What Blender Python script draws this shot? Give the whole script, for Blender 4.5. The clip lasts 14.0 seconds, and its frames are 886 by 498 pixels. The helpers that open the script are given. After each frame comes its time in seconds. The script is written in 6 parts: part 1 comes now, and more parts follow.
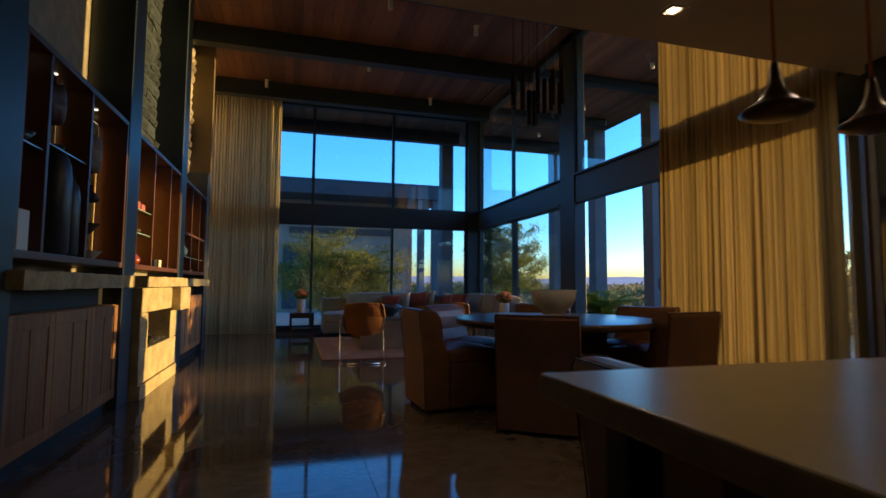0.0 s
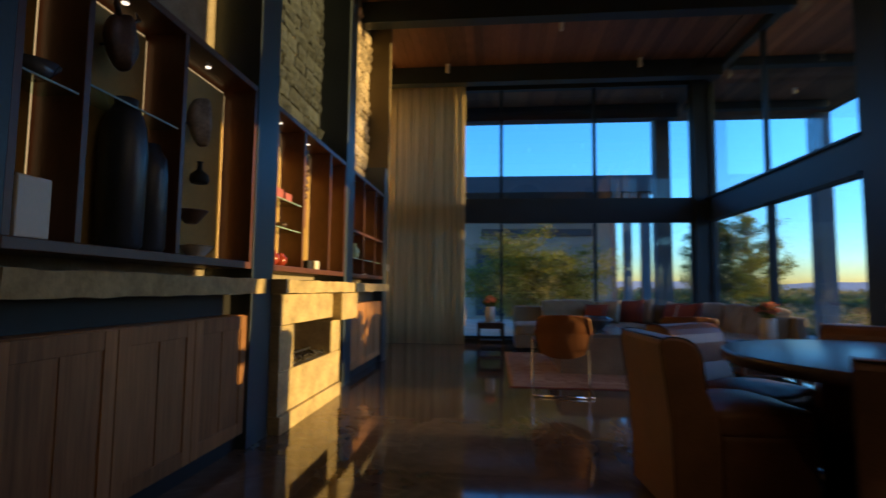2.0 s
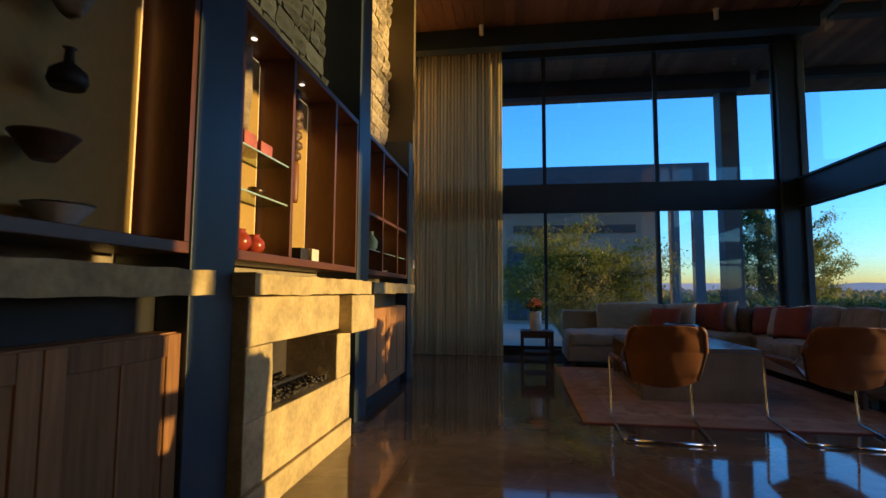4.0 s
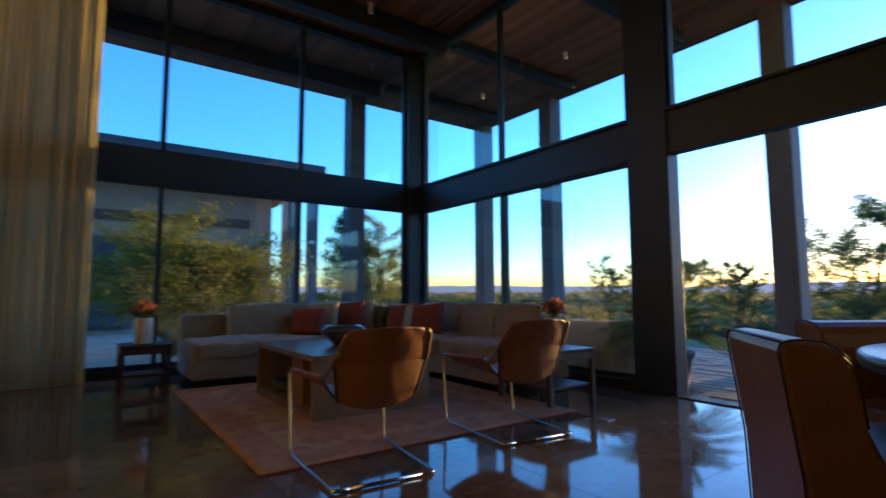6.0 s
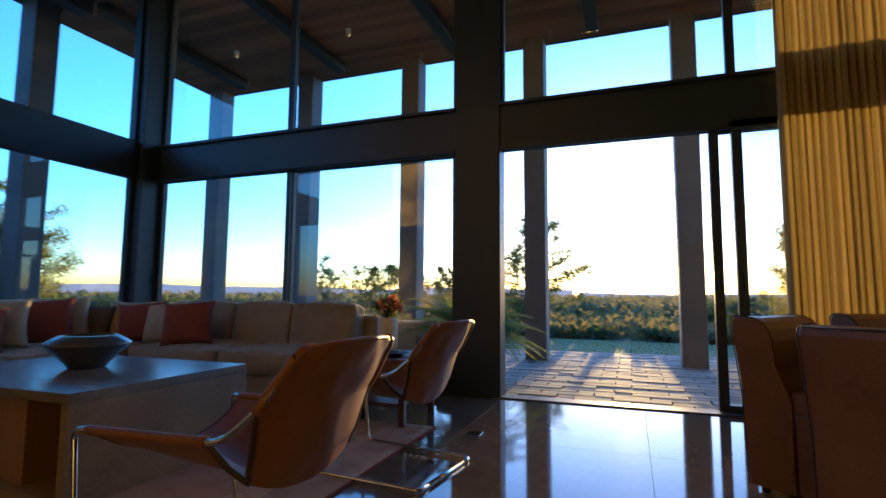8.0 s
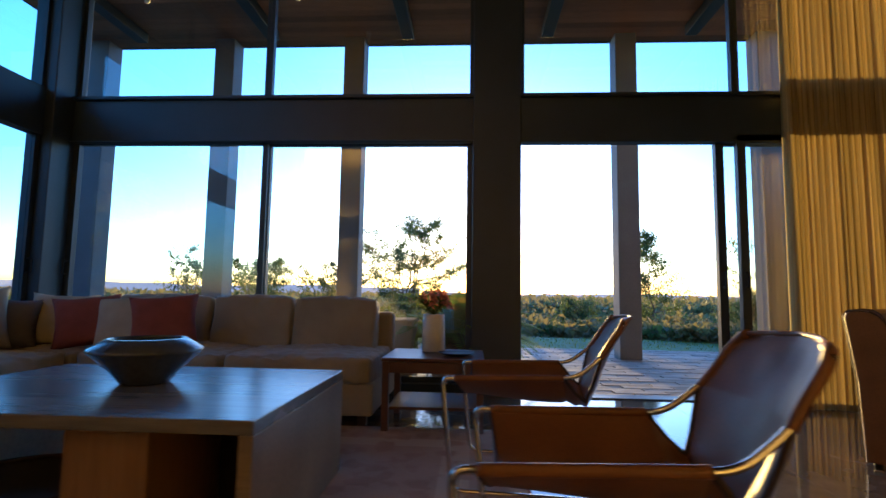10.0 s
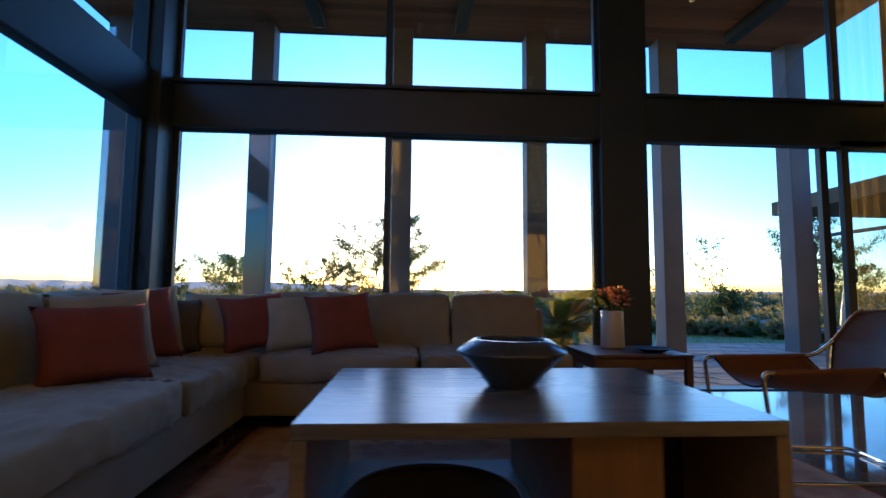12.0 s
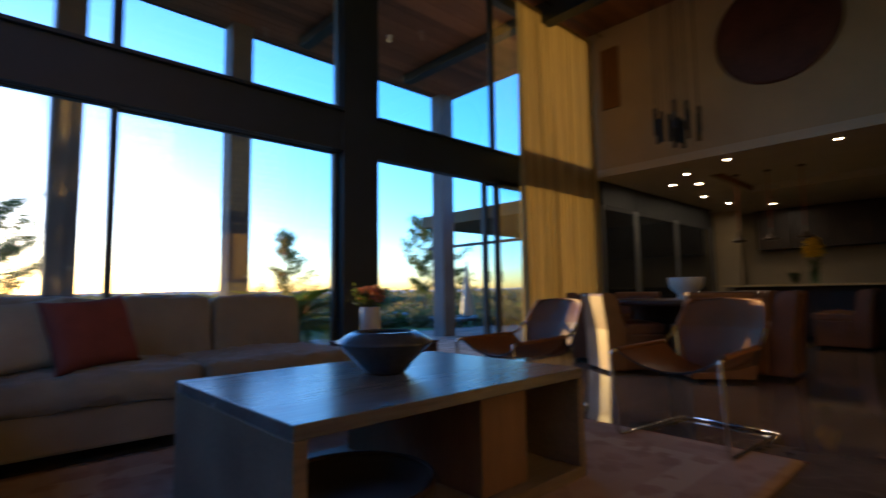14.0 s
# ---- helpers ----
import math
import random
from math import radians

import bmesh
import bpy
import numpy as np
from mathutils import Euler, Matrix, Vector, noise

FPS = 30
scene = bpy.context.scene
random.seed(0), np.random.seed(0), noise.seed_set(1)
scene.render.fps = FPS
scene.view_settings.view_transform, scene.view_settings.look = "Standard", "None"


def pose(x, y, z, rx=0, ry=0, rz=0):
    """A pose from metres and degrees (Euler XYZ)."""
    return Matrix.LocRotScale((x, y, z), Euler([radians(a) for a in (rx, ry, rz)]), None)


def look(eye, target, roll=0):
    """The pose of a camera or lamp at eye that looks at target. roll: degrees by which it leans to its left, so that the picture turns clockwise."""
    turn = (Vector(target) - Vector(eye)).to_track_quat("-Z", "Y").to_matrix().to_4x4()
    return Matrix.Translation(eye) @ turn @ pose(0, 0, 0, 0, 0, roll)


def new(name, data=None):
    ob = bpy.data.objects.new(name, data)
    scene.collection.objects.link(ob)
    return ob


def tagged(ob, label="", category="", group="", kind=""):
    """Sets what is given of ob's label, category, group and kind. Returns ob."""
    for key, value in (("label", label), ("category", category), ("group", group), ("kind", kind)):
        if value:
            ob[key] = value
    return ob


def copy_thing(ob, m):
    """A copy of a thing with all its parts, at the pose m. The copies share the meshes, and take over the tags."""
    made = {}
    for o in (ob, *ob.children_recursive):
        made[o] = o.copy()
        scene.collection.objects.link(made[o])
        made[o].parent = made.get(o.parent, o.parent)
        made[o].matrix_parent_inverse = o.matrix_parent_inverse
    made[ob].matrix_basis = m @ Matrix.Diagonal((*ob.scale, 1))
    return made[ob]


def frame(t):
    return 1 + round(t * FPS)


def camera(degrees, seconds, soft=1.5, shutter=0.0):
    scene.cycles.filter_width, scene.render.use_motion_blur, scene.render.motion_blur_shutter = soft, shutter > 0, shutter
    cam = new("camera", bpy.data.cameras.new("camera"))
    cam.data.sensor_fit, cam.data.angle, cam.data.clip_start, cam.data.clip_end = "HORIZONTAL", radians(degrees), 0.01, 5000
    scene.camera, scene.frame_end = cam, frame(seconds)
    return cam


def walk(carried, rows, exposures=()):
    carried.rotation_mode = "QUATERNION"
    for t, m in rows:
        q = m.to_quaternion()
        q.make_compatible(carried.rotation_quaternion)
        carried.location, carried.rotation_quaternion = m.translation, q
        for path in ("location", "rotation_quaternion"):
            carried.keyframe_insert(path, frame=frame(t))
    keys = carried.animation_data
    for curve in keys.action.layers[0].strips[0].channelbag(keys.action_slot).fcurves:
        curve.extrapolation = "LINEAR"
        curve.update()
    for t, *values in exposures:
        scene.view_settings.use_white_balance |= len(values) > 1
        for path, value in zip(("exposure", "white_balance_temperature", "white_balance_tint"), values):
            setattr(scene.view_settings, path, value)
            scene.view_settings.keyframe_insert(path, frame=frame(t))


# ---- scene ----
cam = camera(82.1, 14.0, soft=1.5, shutter=0.5)
PATH = [
    (0, (0.425, 0.495, 1.039), (0.984, 2.41, 1.179), 0.4),
    (0.5, (0.537, 0.88, 1.042), (1.012, 2.817, 1.184), 0.6),
    (1, (0.588, 1.293, 1.029), (0.905, 3.262, 1.178), 0.4),
    (1.5, (0.595, 1.69, 1.024), (0.702, 3.683, 1.175), 0.5),
    (2, (0.649, 2.078, 1.046), (0.448, 4.062, 1.2), 0.6),
    (2.2, (0.678, 2.254, 1.051), (0.358, 4.224, 1.202), 0.6),
    (4.3, (0.229, 3.648, 1.008), (-0.039, 5.622, 1.178), 0.1),
    (4.5, (0.175, 3.76, 1.002), (0.058, 5.749, 1.176), -0.0),
    (5, (0.062, 4.061, 1.001), (0.423, 6.021, 1.169), -0.1),
    (5.5, (0.012, 4.468, 0.985), (0.793, 6.301, 1.161), -0.0),
    (6, (-0.02, 4.806, 0.965), (1.142, 6.424, 1.144), -0.2),
    (6.5, (-0.024, 5.197, 0.951), (1.401, 6.588, 1.131), 0.2),
    (7, (-0.063, 5.583, 0.939), (1.549, 6.753, 1.121), 0.3),
    (7.5, (-0.043, 5.948, 0.924), (1.719, 6.876, 1.108), 0.5),
    (8, (-0.053, 6.329, 0.923), (1.815, 7.019, 1.109), 0.4),
    (8.2, (-0.046, 6.492, 0.912), (1.852, 7.094, 1.102), 0.5),
    (10.5, (-0.07, 8.373, 0.876), (1.921, 8.442, 1.054), 0.8),
    (11, (-0.061, 8.855, 0.869), (1.931, 8.888, 1.044), 0.7),
    (11.5, (-0.052, 9.282, 0.869), (1.939, 9.226, 1.044), 0.6),
    (12, (-0.008, 9.695, 0.867), (1.98, 9.572, 1.04), 0.5),
    (12.5, (0.027, 10.03, 0.864), (2.008, 9.817, 1.046), 0.3),
    (13, (0.084, 10.297, 0.852), (2.014, 9.805, 1.03), 0.1),
    (13.5, (0.121, 10.582, 0.865), (1.898, 9.679, 1.033), 0.1),
    (14, (0.139, 10.695, 0.857), (1.594, 9.335, 1.029), -0.8),
]
EXPOSURES = [(0.0, 2.65, 5800, 10), (2.2, 2.58, 5950, 10), (5.0, 2.42, 5900, 10), (6.0, 2.76, 6000, 9), (7.5, 2.98, 6050, 8), (10.6, 3.15, 5950, 8), (11.2, 3.02, 5850, 8), (12.5, 2.75, 5750, 8), (14.0, 2.68, 5600, 8)]
walk(cam, [(t, look(eye, target, roll)) for t, eye, target, roll in PATH], EXPOSURES)
scene.view_settings.exposure = 0.0

# ---------------------------------------------------------------- world, sun
SUN_EL = 2.0
world = bpy.data.worlds.new("sky")
scene.world = world
world.use_nodes = True
wn = world.node_tree.nodes
sky = wn.new("ShaderNodeTexSky")
sky.sky_type = "NISHITA"
sky.sun_disc = False
sky.sun_elevation = radians(SUN_EL)
sky.sun_rotation = radians(90)
sky.altitude = 300
sky.air_density = 1.0
sky.dust_density = 0.75
sky.ozone_density = 4.5
world.node_tree.links.new(sky.outputs[0], wn["Background"].inputs[0])
wn["Background"].inputs[1].default_value = 0.30

sun = bpy.data.lights.new("sun", "SUN")
sun.energy = 1.2
sun.angle = radians(0.5)
sun.color = (1.0, 0.63, 0.19)
sun_ob = new("sun", sun)
sun_ob.matrix_world = look((60, 6.45, 60 * math.tan(radians(SUN_EL))), (0, 6, 0))


# ---------------------------------------------------------------- materials
def mat(name, base, rough=0.6, metal=0.0, spec=0.5, var=0.15, scale=6.0, fine=60.0, bump=0.1, bump_dist=0.004,
        stretch=(1, 1, 1), island=0.0, objvar=0.0, sheen=0.0, coat=0.0, second=None, rough_var=0.1):
    """A surface with colour variation at two scales, roughness variation and fine relief."""
    m = bpy.data.materials.new(name)
    m.use_nodes = True
    nt = m.node_tree
    n, L = nt.nodes, nt.links
    b = n["Principled BSDF"]
    tc = n.new("ShaderNodeTexCoord")
    mp = n.new("ShaderNodeMapping")
    mp.inputs["Scale"].default_value = stretch
    L.new(tc.outputs["Object"], mp.inputs[0])
    n1 = n.new("ShaderNodeTexNoise")
    n1.inputs["Scale"].default_value = scale
    n1.inputs["Detail"].default_value = 4
    n2 = n.new("ShaderNodeTexNoise")
    n2.inputs["Scale"].default_value = fine
    n2.inputs["Detail"].default_value = 3
    L.new(mp.outputs[0], n1.inputs[0])
    L.new(mp.outputs[0], n2.inputs[0])
    mix = n.new("ShaderNodeMath")
    mix.operation = "MULTIPLY_ADD"
    mix.inputs[1].default_value = 0.35
    L.new(n2.outputs[0], mix.inputs[0])
    half = n.new("ShaderNodeMath")
    half.operation = "MULTIPLY"
    half.inputs[1].default_value = 0.65
    L.new(n1.outputs[0], half.inputs[0])
    L.new(half.outputs[0], mix.inputs[2])
    src = mix.outputs[0]
    if island:
        gm = n.new("ShaderNodeNewGeometry")
        a = n.new("ShaderNodeMath")
        a.operation = "MULTIPLY_ADD"
        a.inputs[1].default_value = island
        L.new(gm.outputs["Random Per Island"], a.inputs[0])
        L.new(src, a.inputs[2])
        s2 = n.new("ShaderNodeMath")
        s2.operation = "SUBTRACT"
        s2.inputs[1].default_value = island / 2
        L.new(a.outputs[0], s2.inputs[0])
        src = s2.outputs[0]
    if objvar:
        oi = n.new("ShaderNodeObjectInfo")
        a = n.new("ShaderNodeMath")
        a.operation = "MULTIPLY_ADD"
        a.inputs[1].default_value = objvar
        L.new(oi.outputs["Random"], a.inputs[0])
        L.new(src, a.inputs[2])
        s2 = n.new("ShaderNodeMath")
        s2.operation = "SUBTRACT"
        s2.inputs[1].default_value = objvar / 2
        L.new(a.outputs[0], s2.inputs[0])
        src = s2.outputs[0]
    ramp = n.new("ShaderNodeValToRGB")
    lo = [max(0, c * (1 - 2.2 * var)) for c in base]
    hi = [min(1, c * (1 + 2.2 * var)) for c in base] if second is None else second
    ramp.color_ramp.elements[0].position = 0.25
    ramp.color_ramp.elements[1].position = 0.75
    ramp.color_ramp.elements[0].color = (*lo, 1)
    ramp.color_ramp.elements[1].color = (*hi, 1)
    L.new(src, ramp.inputs[0])
    L.new(ramp.outputs[0], b.inputs["Base Color"])
    rr = n.new("ShaderNodeMath")
    rr.operation = "MULTIPLY_ADD"
    rr.inputs[1].default_value = rough_var
    rr.inputs[2].default_value = max(0.0, rough - rough_var / 2)
    L.new(n1.outputs[0], rr.inputs[0])
    L.new(rr.outputs[0], b.inputs["Roughness"])
    b.inputs["Metallic"].default_value = metal
    b.inputs["Specular IOR Level"].default_value = spec
    b.inputs["Sheen Weight"].default_value = sheen
    b.inputs["Coat Weight"].default_value = coat
    if bump:
        bp = n.new("ShaderNodeBump")
        bp.inputs["Strength"].default_value = bump
        bp.inputs["Distance"].default_value = bump_dist
        L.new(src, bp.inputs["Height"])
        L.new(bp.outputs[0], b.inputs["Normal"])
    return m


def glass(name, tint=(1, 1, 1), rough=0.0, strength=1.0):
    """Clear sheet glass: transparent, with a mirror sheen that grows towards grazing angles."""
    m = bpy.data.materials.new(name)
    m.use_nodes = True
    n, L = m.node_tree.nodes, m.node_tree.links
    n.remove(n["Principled BSDF"])
    g = n.new("ShaderNodeBsdfGlossy")
    g.inputs["Roughness"].default_value = rough
    t = n.new("ShaderNodeBsdfTransparent")
    t.inputs[0].default_value = (*tint, 1)
    lw = n.new("ShaderNodeLayerWeight")
    pw = n.new("ShaderNodeMath")
    pw.operation = "POWER"
    pw.inputs[1].default_value = 5.0
    L.new(lw.outputs["Facing"], pw.inputs[0])
    ma = n.new("ShaderNodeMath")
    ma.operation = "MULTIPLY_ADD"
    ma.inputs[1].default_value = 0.9 * strength
    ma.inputs[2].default_value = 0.04 * strength
    L.new(pw.outputs[0], ma.inputs[0])
    mx = n.new("ShaderNodeMixShader")
    L.new(ma.outputs[0], mx.inputs[0])
    L.new(t.outputs[0], mx.inputs[1])
    L.new(g.outputs[0], mx.inputs[2])
    L.new(mx.outputs[0], n["Material Output"].inputs[0])
    return m


def cloth(name, base, trans=0.5, warp=90.0):
    m = mat(name, base, rough=0.9, spec=0.1, var=0.30, scale=16.0, fine=warp, bump=0.25, bump_dist=0.002, stretch=(1, 1, 0.012))
    n, L = m.node_tree.nodes, m.node_tree.links
    b = n["Principled BSDF"]
    tr = n.new("ShaderNodeBsdfTranslucent")
    L.new(b.inputs["Base Color"].links[0].from_socket, tr.inputs[0])
    mx = n.new("ShaderNodeMixShader")
    mx.inputs[0].default_value = trans
    L.new(b.outputs[0], mx.inputs[1])
    L.new(tr.outputs[0], mx.inputs[2])
    L.new(mx.outputs[0], n["Material Output"].inputs[0])
    return m


def glow(name, color, strength):
    m = bpy.data.materials.new(name)
    m.use_nodes = True
    b = m.node_tree.nodes["Principled BSDF"]
    b.inputs["Base Color"].default_value = (*color, 1)
    b.inputs["Emission Color"].default_value = (*color, 1)
    b.inputs["Emission Strength"].default_value = strength
    return m


def leafy(name, base, trans=0.45):
    m = mat(name, base, rough=0.6, spec=0.3, var=0.2, scale=2.0, fine=20.0, bump=0, island=0.5)
    n, L = m.node_tree.nodes, m.node_tree.links
    b = n["Principled BSDF"]
    tr = n.new("ShaderNodeBsdfTranslucent")
    tr.inputs[0].default_value = (base[0] * 1.6, base[1] * 1.5, base[2], 1)
    mx = n.new("ShaderNodeMixShader")
    mx.inputs[0].default_value = trans
    L.new(b.outputs[0], mx.inputs[1])
    L.new(tr.outputs[0], mx.inputs[2])
    L.new(mx.outputs[0], n["Material Output"].inputs[0])
    return m


M_STEEL = mat("painted_steel", (0.023, 0.038, 0.054), rough=0.45, var=0.12, scale=2.5, fine=80, bump=0.04)
M_POST = mat("blue_grey_steel", (0.034, 0.050, 0.066), rough=0.42, var=0.15, scale=1.5, fine=60, bump=0.05)
M_FLOOR = mat("polished_marble", (0.155, 0.108, 0.074), rough=0.06, spec=0.55, var=0.3, scale=1.1, fine=9, bump=0.0,
              objvar=0.12, second=(0.245, 0.178, 0.127), rough_var=0.05)
M_CEIL = mat("ceiling_timber", (0.215, 0.096, 0.048), rough=0.55, var=0.25, scale=1.2, fine=40, bump=0.15, stretch=(1, 0.12, 1), island=0.3)
M_WALNUT = mat("walnut_veneer", (0.36, 0.175, 0.07), rough=0.55, spec=0.25, var=0.3, scale=2.0, fine=45, bump=0.12, stretch=(1, 1, 0.08), objvar=0.2)
M_MAHOG = mat("red_brown_timber", (0.115, 0.043, 0.020), rough=0.4, var=0.22, scale=2.5, fine=45, bump=0.1, stretch=(1, 0.1, 0.3))
M_STONE = mat("pale_limestone", (0.46, 0.365, 0.19), rough=0.9, spec=0.25, var=0.2, scale=6, fine=38, bump=0.9, bump_dist=0.012)
M_STONE2 = mat("rough_fieldstone", (0.46, 0.38, 0.27), rough=0.9, var=0.25, scale=4, fine=35, bump=0.7, bump_dist=0.012, objvar=0.35, island=0.3)
# wall stone with the middle bay's shade put into a dark blue-grey
M_STONE_SHADE = mat("shaded_fieldstone", (0.032, 0.043, 0.054), rough=0.9, var=0.25, scale=4, fine=35, bump=0.6, bump_dist=0.01, objvar=0.3)
M_MORTAR = mat("stone_mortar", (0.30, 0.26, 0.20), rough=0.95, var=0.15, scale=8, fine=60, bump=0.4)
M_PLASTER = mat("warm_plaster", (0.52, 0.40, 0.24), rough=0.85, var=0.06, scale=2, fine=50, bump=0.12)
M_BACK = mat("ochre_niche_panel", (0.37, 0.245, 0.07), rough=0.75, var=0.09, scale=2, fine=40, bump=0.08)
# dark tone that paints the wall end's shade; the canopy roof shares it
M_OLIVE = mat("shade_olive_brown", (0.15, 0.115, 0.06), rough=0.85, var=0.10, scale=2, fine=50, bump=0.12)
M_DARKWD = mat("dark_stained_wood", (0.05, 0.028, 0.018), rough=0.42, var=0.25, scale=3, fine=50, bump=0.1, stretch=(1, 0.12, 1))
M_TABLE = mat("dark_table_wood", (0.075, 0.038, 0.022), rough=0.30, spec=0.5, var=0.25, scale=2, fine=40, bump=0.04, stretch=(0.15, 1, 1))
M_OAK = mat("grey_oak", (0.26, 0.19, 0.122), rough=0.36, spec=0.5, var=0.22, scale=3, fine=55, bump=0.1, stretch=(1, 0.1, 1))
M_TABLEBOX = mat("brown_oak", (0.24, 0.125, 0.055), rough=0.5, var=0.2, scale=3, fine=50, bump=0.1, stretch=(1, 1, 0.1))
M_LEATHER = mat("tan_saddle_leather", (0.20, 0.076, 0.024), rough=0.48, spec=0.45, var=0.15, scale=4, fine=120, bump=0.18, bump_dist=0.001)
M_LEATHER2 = mat("brown_leather", (0.19, 0.084, 0.040), rough=0.42, spec=0.45, var=0.2, scale=4, fine=110, bump=0.2, bump_dist=0.001)
M_PIPING = mat("dark_piping", (0.035, 0.017, 0.011), rough=0.6, var=0.1, bump=0)
M_CHROME = mat("chromed_tube", (0.62, 0.60, 0.57), rough=0.12, metal=1.0, var=0.05, scale=3, bump=0, rough_var=0.06)
M_SOFA = mat("beige_linen", (0.31, 0.255, 0.18), rough=0.95, spec=0.15, var=0.08, scale=5, fine=190, bump=0.3, bump_dist=0.0015, sheen=0.3)
M_CHAISE = mat("grey_linen", (0.285, 0.268, 0.195), rough=0.95, spec=0.15, var=0.08, scale=4, fine=190, bump=0.3, bump_dist=0.0015, sheen=0.3)
M_PILRED = mat("terracotta_cushion_cloth", (0.25, 0.075, 0.055), rough=0.95, spec=0.1, var=0.1, scale=8, fine=200, bump=0.3, bump_dist=0.001)
M_PILCREAM = mat("cream_cushion_cloth", (0.40, 0.345, 0.25), rough=0.95, spec=0.1, var=0.08, scale=8, fine=200, bump=0.3, bump_dist=0.001)
M_PILGREY = mat("grey_cushion_cloth", (0.14, 0.13, 0.13), rough=0.95, spec=0.1, var=0.1, scale=8, fine=200, bump=0.3, bump_dist=0.001)
M_CURTAIN = cloth("ochre_curtain_cloth", (0.48, 0.355, 0.145), trans=0.16)
# the curtain cloth again, paler and more translucent to brighten the north curtain
M_CURTAIN_PALE = cloth("brightened_sheer_cloth", (0.64, 0.51, 0.28), trans=0.32, warp=140.0)
M_GLASS = glass("window_glass", (0.95, 0.98, 0.98), strength=2.0)
M_SHELFGL = glass("shelf_glass", (0.80, 0.92, 0.88), rough=0.02)
# opaque pale strip; the gleam of a shelf's glass edge is its colour
M_GLASSEDGE = mat("lit_glass_edge", (0.34, 0.50, 0.50), rough=0.25, spec=0.6, var=0.1, scale=20, bump=0)
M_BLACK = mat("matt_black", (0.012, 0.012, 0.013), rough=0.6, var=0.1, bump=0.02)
M_BRONZE = mat("dark_bronze", (0.11, 0.075, 0.05), rough=0.32, metal=0.7, var=0.2, scale=8, fine=60, bump=0.05)
M_WHITE = mat("white_ceramic", (0.72, 0.68, 0.60), rough=0.4, var=0.04, scale=6, fine=60, bump=0.03)
M_BOWL = mat("grey_glazed_bowl", (0.075, 0.085, 0.10), rough=0.22, spec=0.6, var=0.2, scale=7, fine=50, bump=0.04)
M_QUARTZ = mat("ivory_quartz", (0.68, 0.51, 0.23), rough=0.3, var=0.06, scale=9, fine=120, bump=0.02)
M_PAVER = mat("grey_paver_stone", (0.225, 0.19, 0.155), rough=0.8, var=0.2, scale=3, fine=50, bump=0.5, bump_dist=0.006, objvar=0.35, island=0.3)
M_PALEPAVE = mat("pale_paving", (0.50, 0.43, 0.34), rough=0.85, var=0.12, scale=1.5, fine=30, bump=0.3)
# oak for the tabletop, greyed so the colour carries the sky's reflection
M_OAKTOP = mat("oak_sky_sheen", (0.20, 0.175, 0.15), rough=0.27, spec=0.55, var=0.25, scale=3, fine=60, bump=0.08, stretch=(1, 0.08, 1))
M_ALU = mat("grey_aluminium", (0.17, 0.17, 0.165), rough=0.45, var=0.08, scale=3, fine=60, bump=0.03)
M_JOINT = mat("paver_bed", (0.17, 0.15, 0.125), rough=0.95, var=0.2, scale=8, fine=60, bump=0.3)
M_PILLAR = mat("grey_render_pillar", (0.12, 0.12, 0.125), rough=0.7, var=0.12, scale=2, fine=50, bump=0.15)
M_SOFFIT = mat("ivory_soffit_paint", (0.62, 0.54, 0.40), rough=0.8, var=0.04, scale=2, fine=60, bump=0.05)
M_REND = mat("taupe_render", (0.39, 0.30, 0.225), rough=0.9, var=0.08, scale=1.5, fine=30, bump=0.2)
M_FASCIA = mat("charcoal_fascia", (0.07, 0.065, 0.065), rough=0.7, var=0.1, scale=2, fine=40, bump=0.1)
M_BARK = mat("bark", (0.10, 0.075, 0.055), rough=0.9, var=0.25, scale=6, fine=40, bump=0.6, bump_dist=0.01, stretch=(1, 1, 0.25))
M_LEAF = leafy("olive_leaf", (0.075, 0.10, 0.028))
M_LEAF2 = leafy("yellow_green_leaf", (0.19, 0.19, 0.035))
M_LEAF3 = leafy("deep_green_leaf", (0.062, 0.088, 0.032))
M_SCRUB = leafy("scrub_leaf", (0.145, 0.125, 0.06), trans=0.45)
M_STRAW = leafy("straw_twig", (0.46, 0.38, 0.13), trans=0.3)
M_PALM = leafy("cycad_leaf", (0.12, 0.18, 0.04), trans=0.4)
M_PETAL = leafy("pink_petal", (0.45, 0.17, 0.115), trans=0.3)
M_YELLOW = leafy("yellow_petal", (0.75, 0.50, 0.02), trans=0.35)
M_GROUND = mat("dry_scrub_soil", (0.12, 0.115, 0.06), rough=0.95, var=0.3, scale=0.15, fine=2.5, bump=0.4, bump_dist=0.05)
M_LAWN = mat("lawn_turf", (0.085, 0.13, 0.03), rough=0.9, var=0.2, scale=0.8, fine=30, bump=0.4, bump_dist=0.02)
# air haze is put into the hills as a bluish base and faint glow
M_HILL = mat("hazed_far_hills", (0.16, 0.17, 0.20), rough=1.0, spec=0.0, var=0.12, scale=0.004, fine=0.03, bump=0)
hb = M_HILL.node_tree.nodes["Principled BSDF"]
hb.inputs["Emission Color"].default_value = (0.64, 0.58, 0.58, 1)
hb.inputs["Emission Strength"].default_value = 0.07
M_ROCK = mat("garden_boulder", (0.22, 0.20, 0.18), rough=0.9, var=0.25, scale=3, fine=25, bump=0.6, bump_dist=0.02)
M_RED = mat("red_glaze", (0.27, 0.04, 0.02), rough=0.25, var=0.2, scale=9, bump=0.05)
M_TEAL = mat("celadon_glaze", (0.25, 0.38, 0.30), rough=0.25, var=0.2, scale=9, bump=0.05)
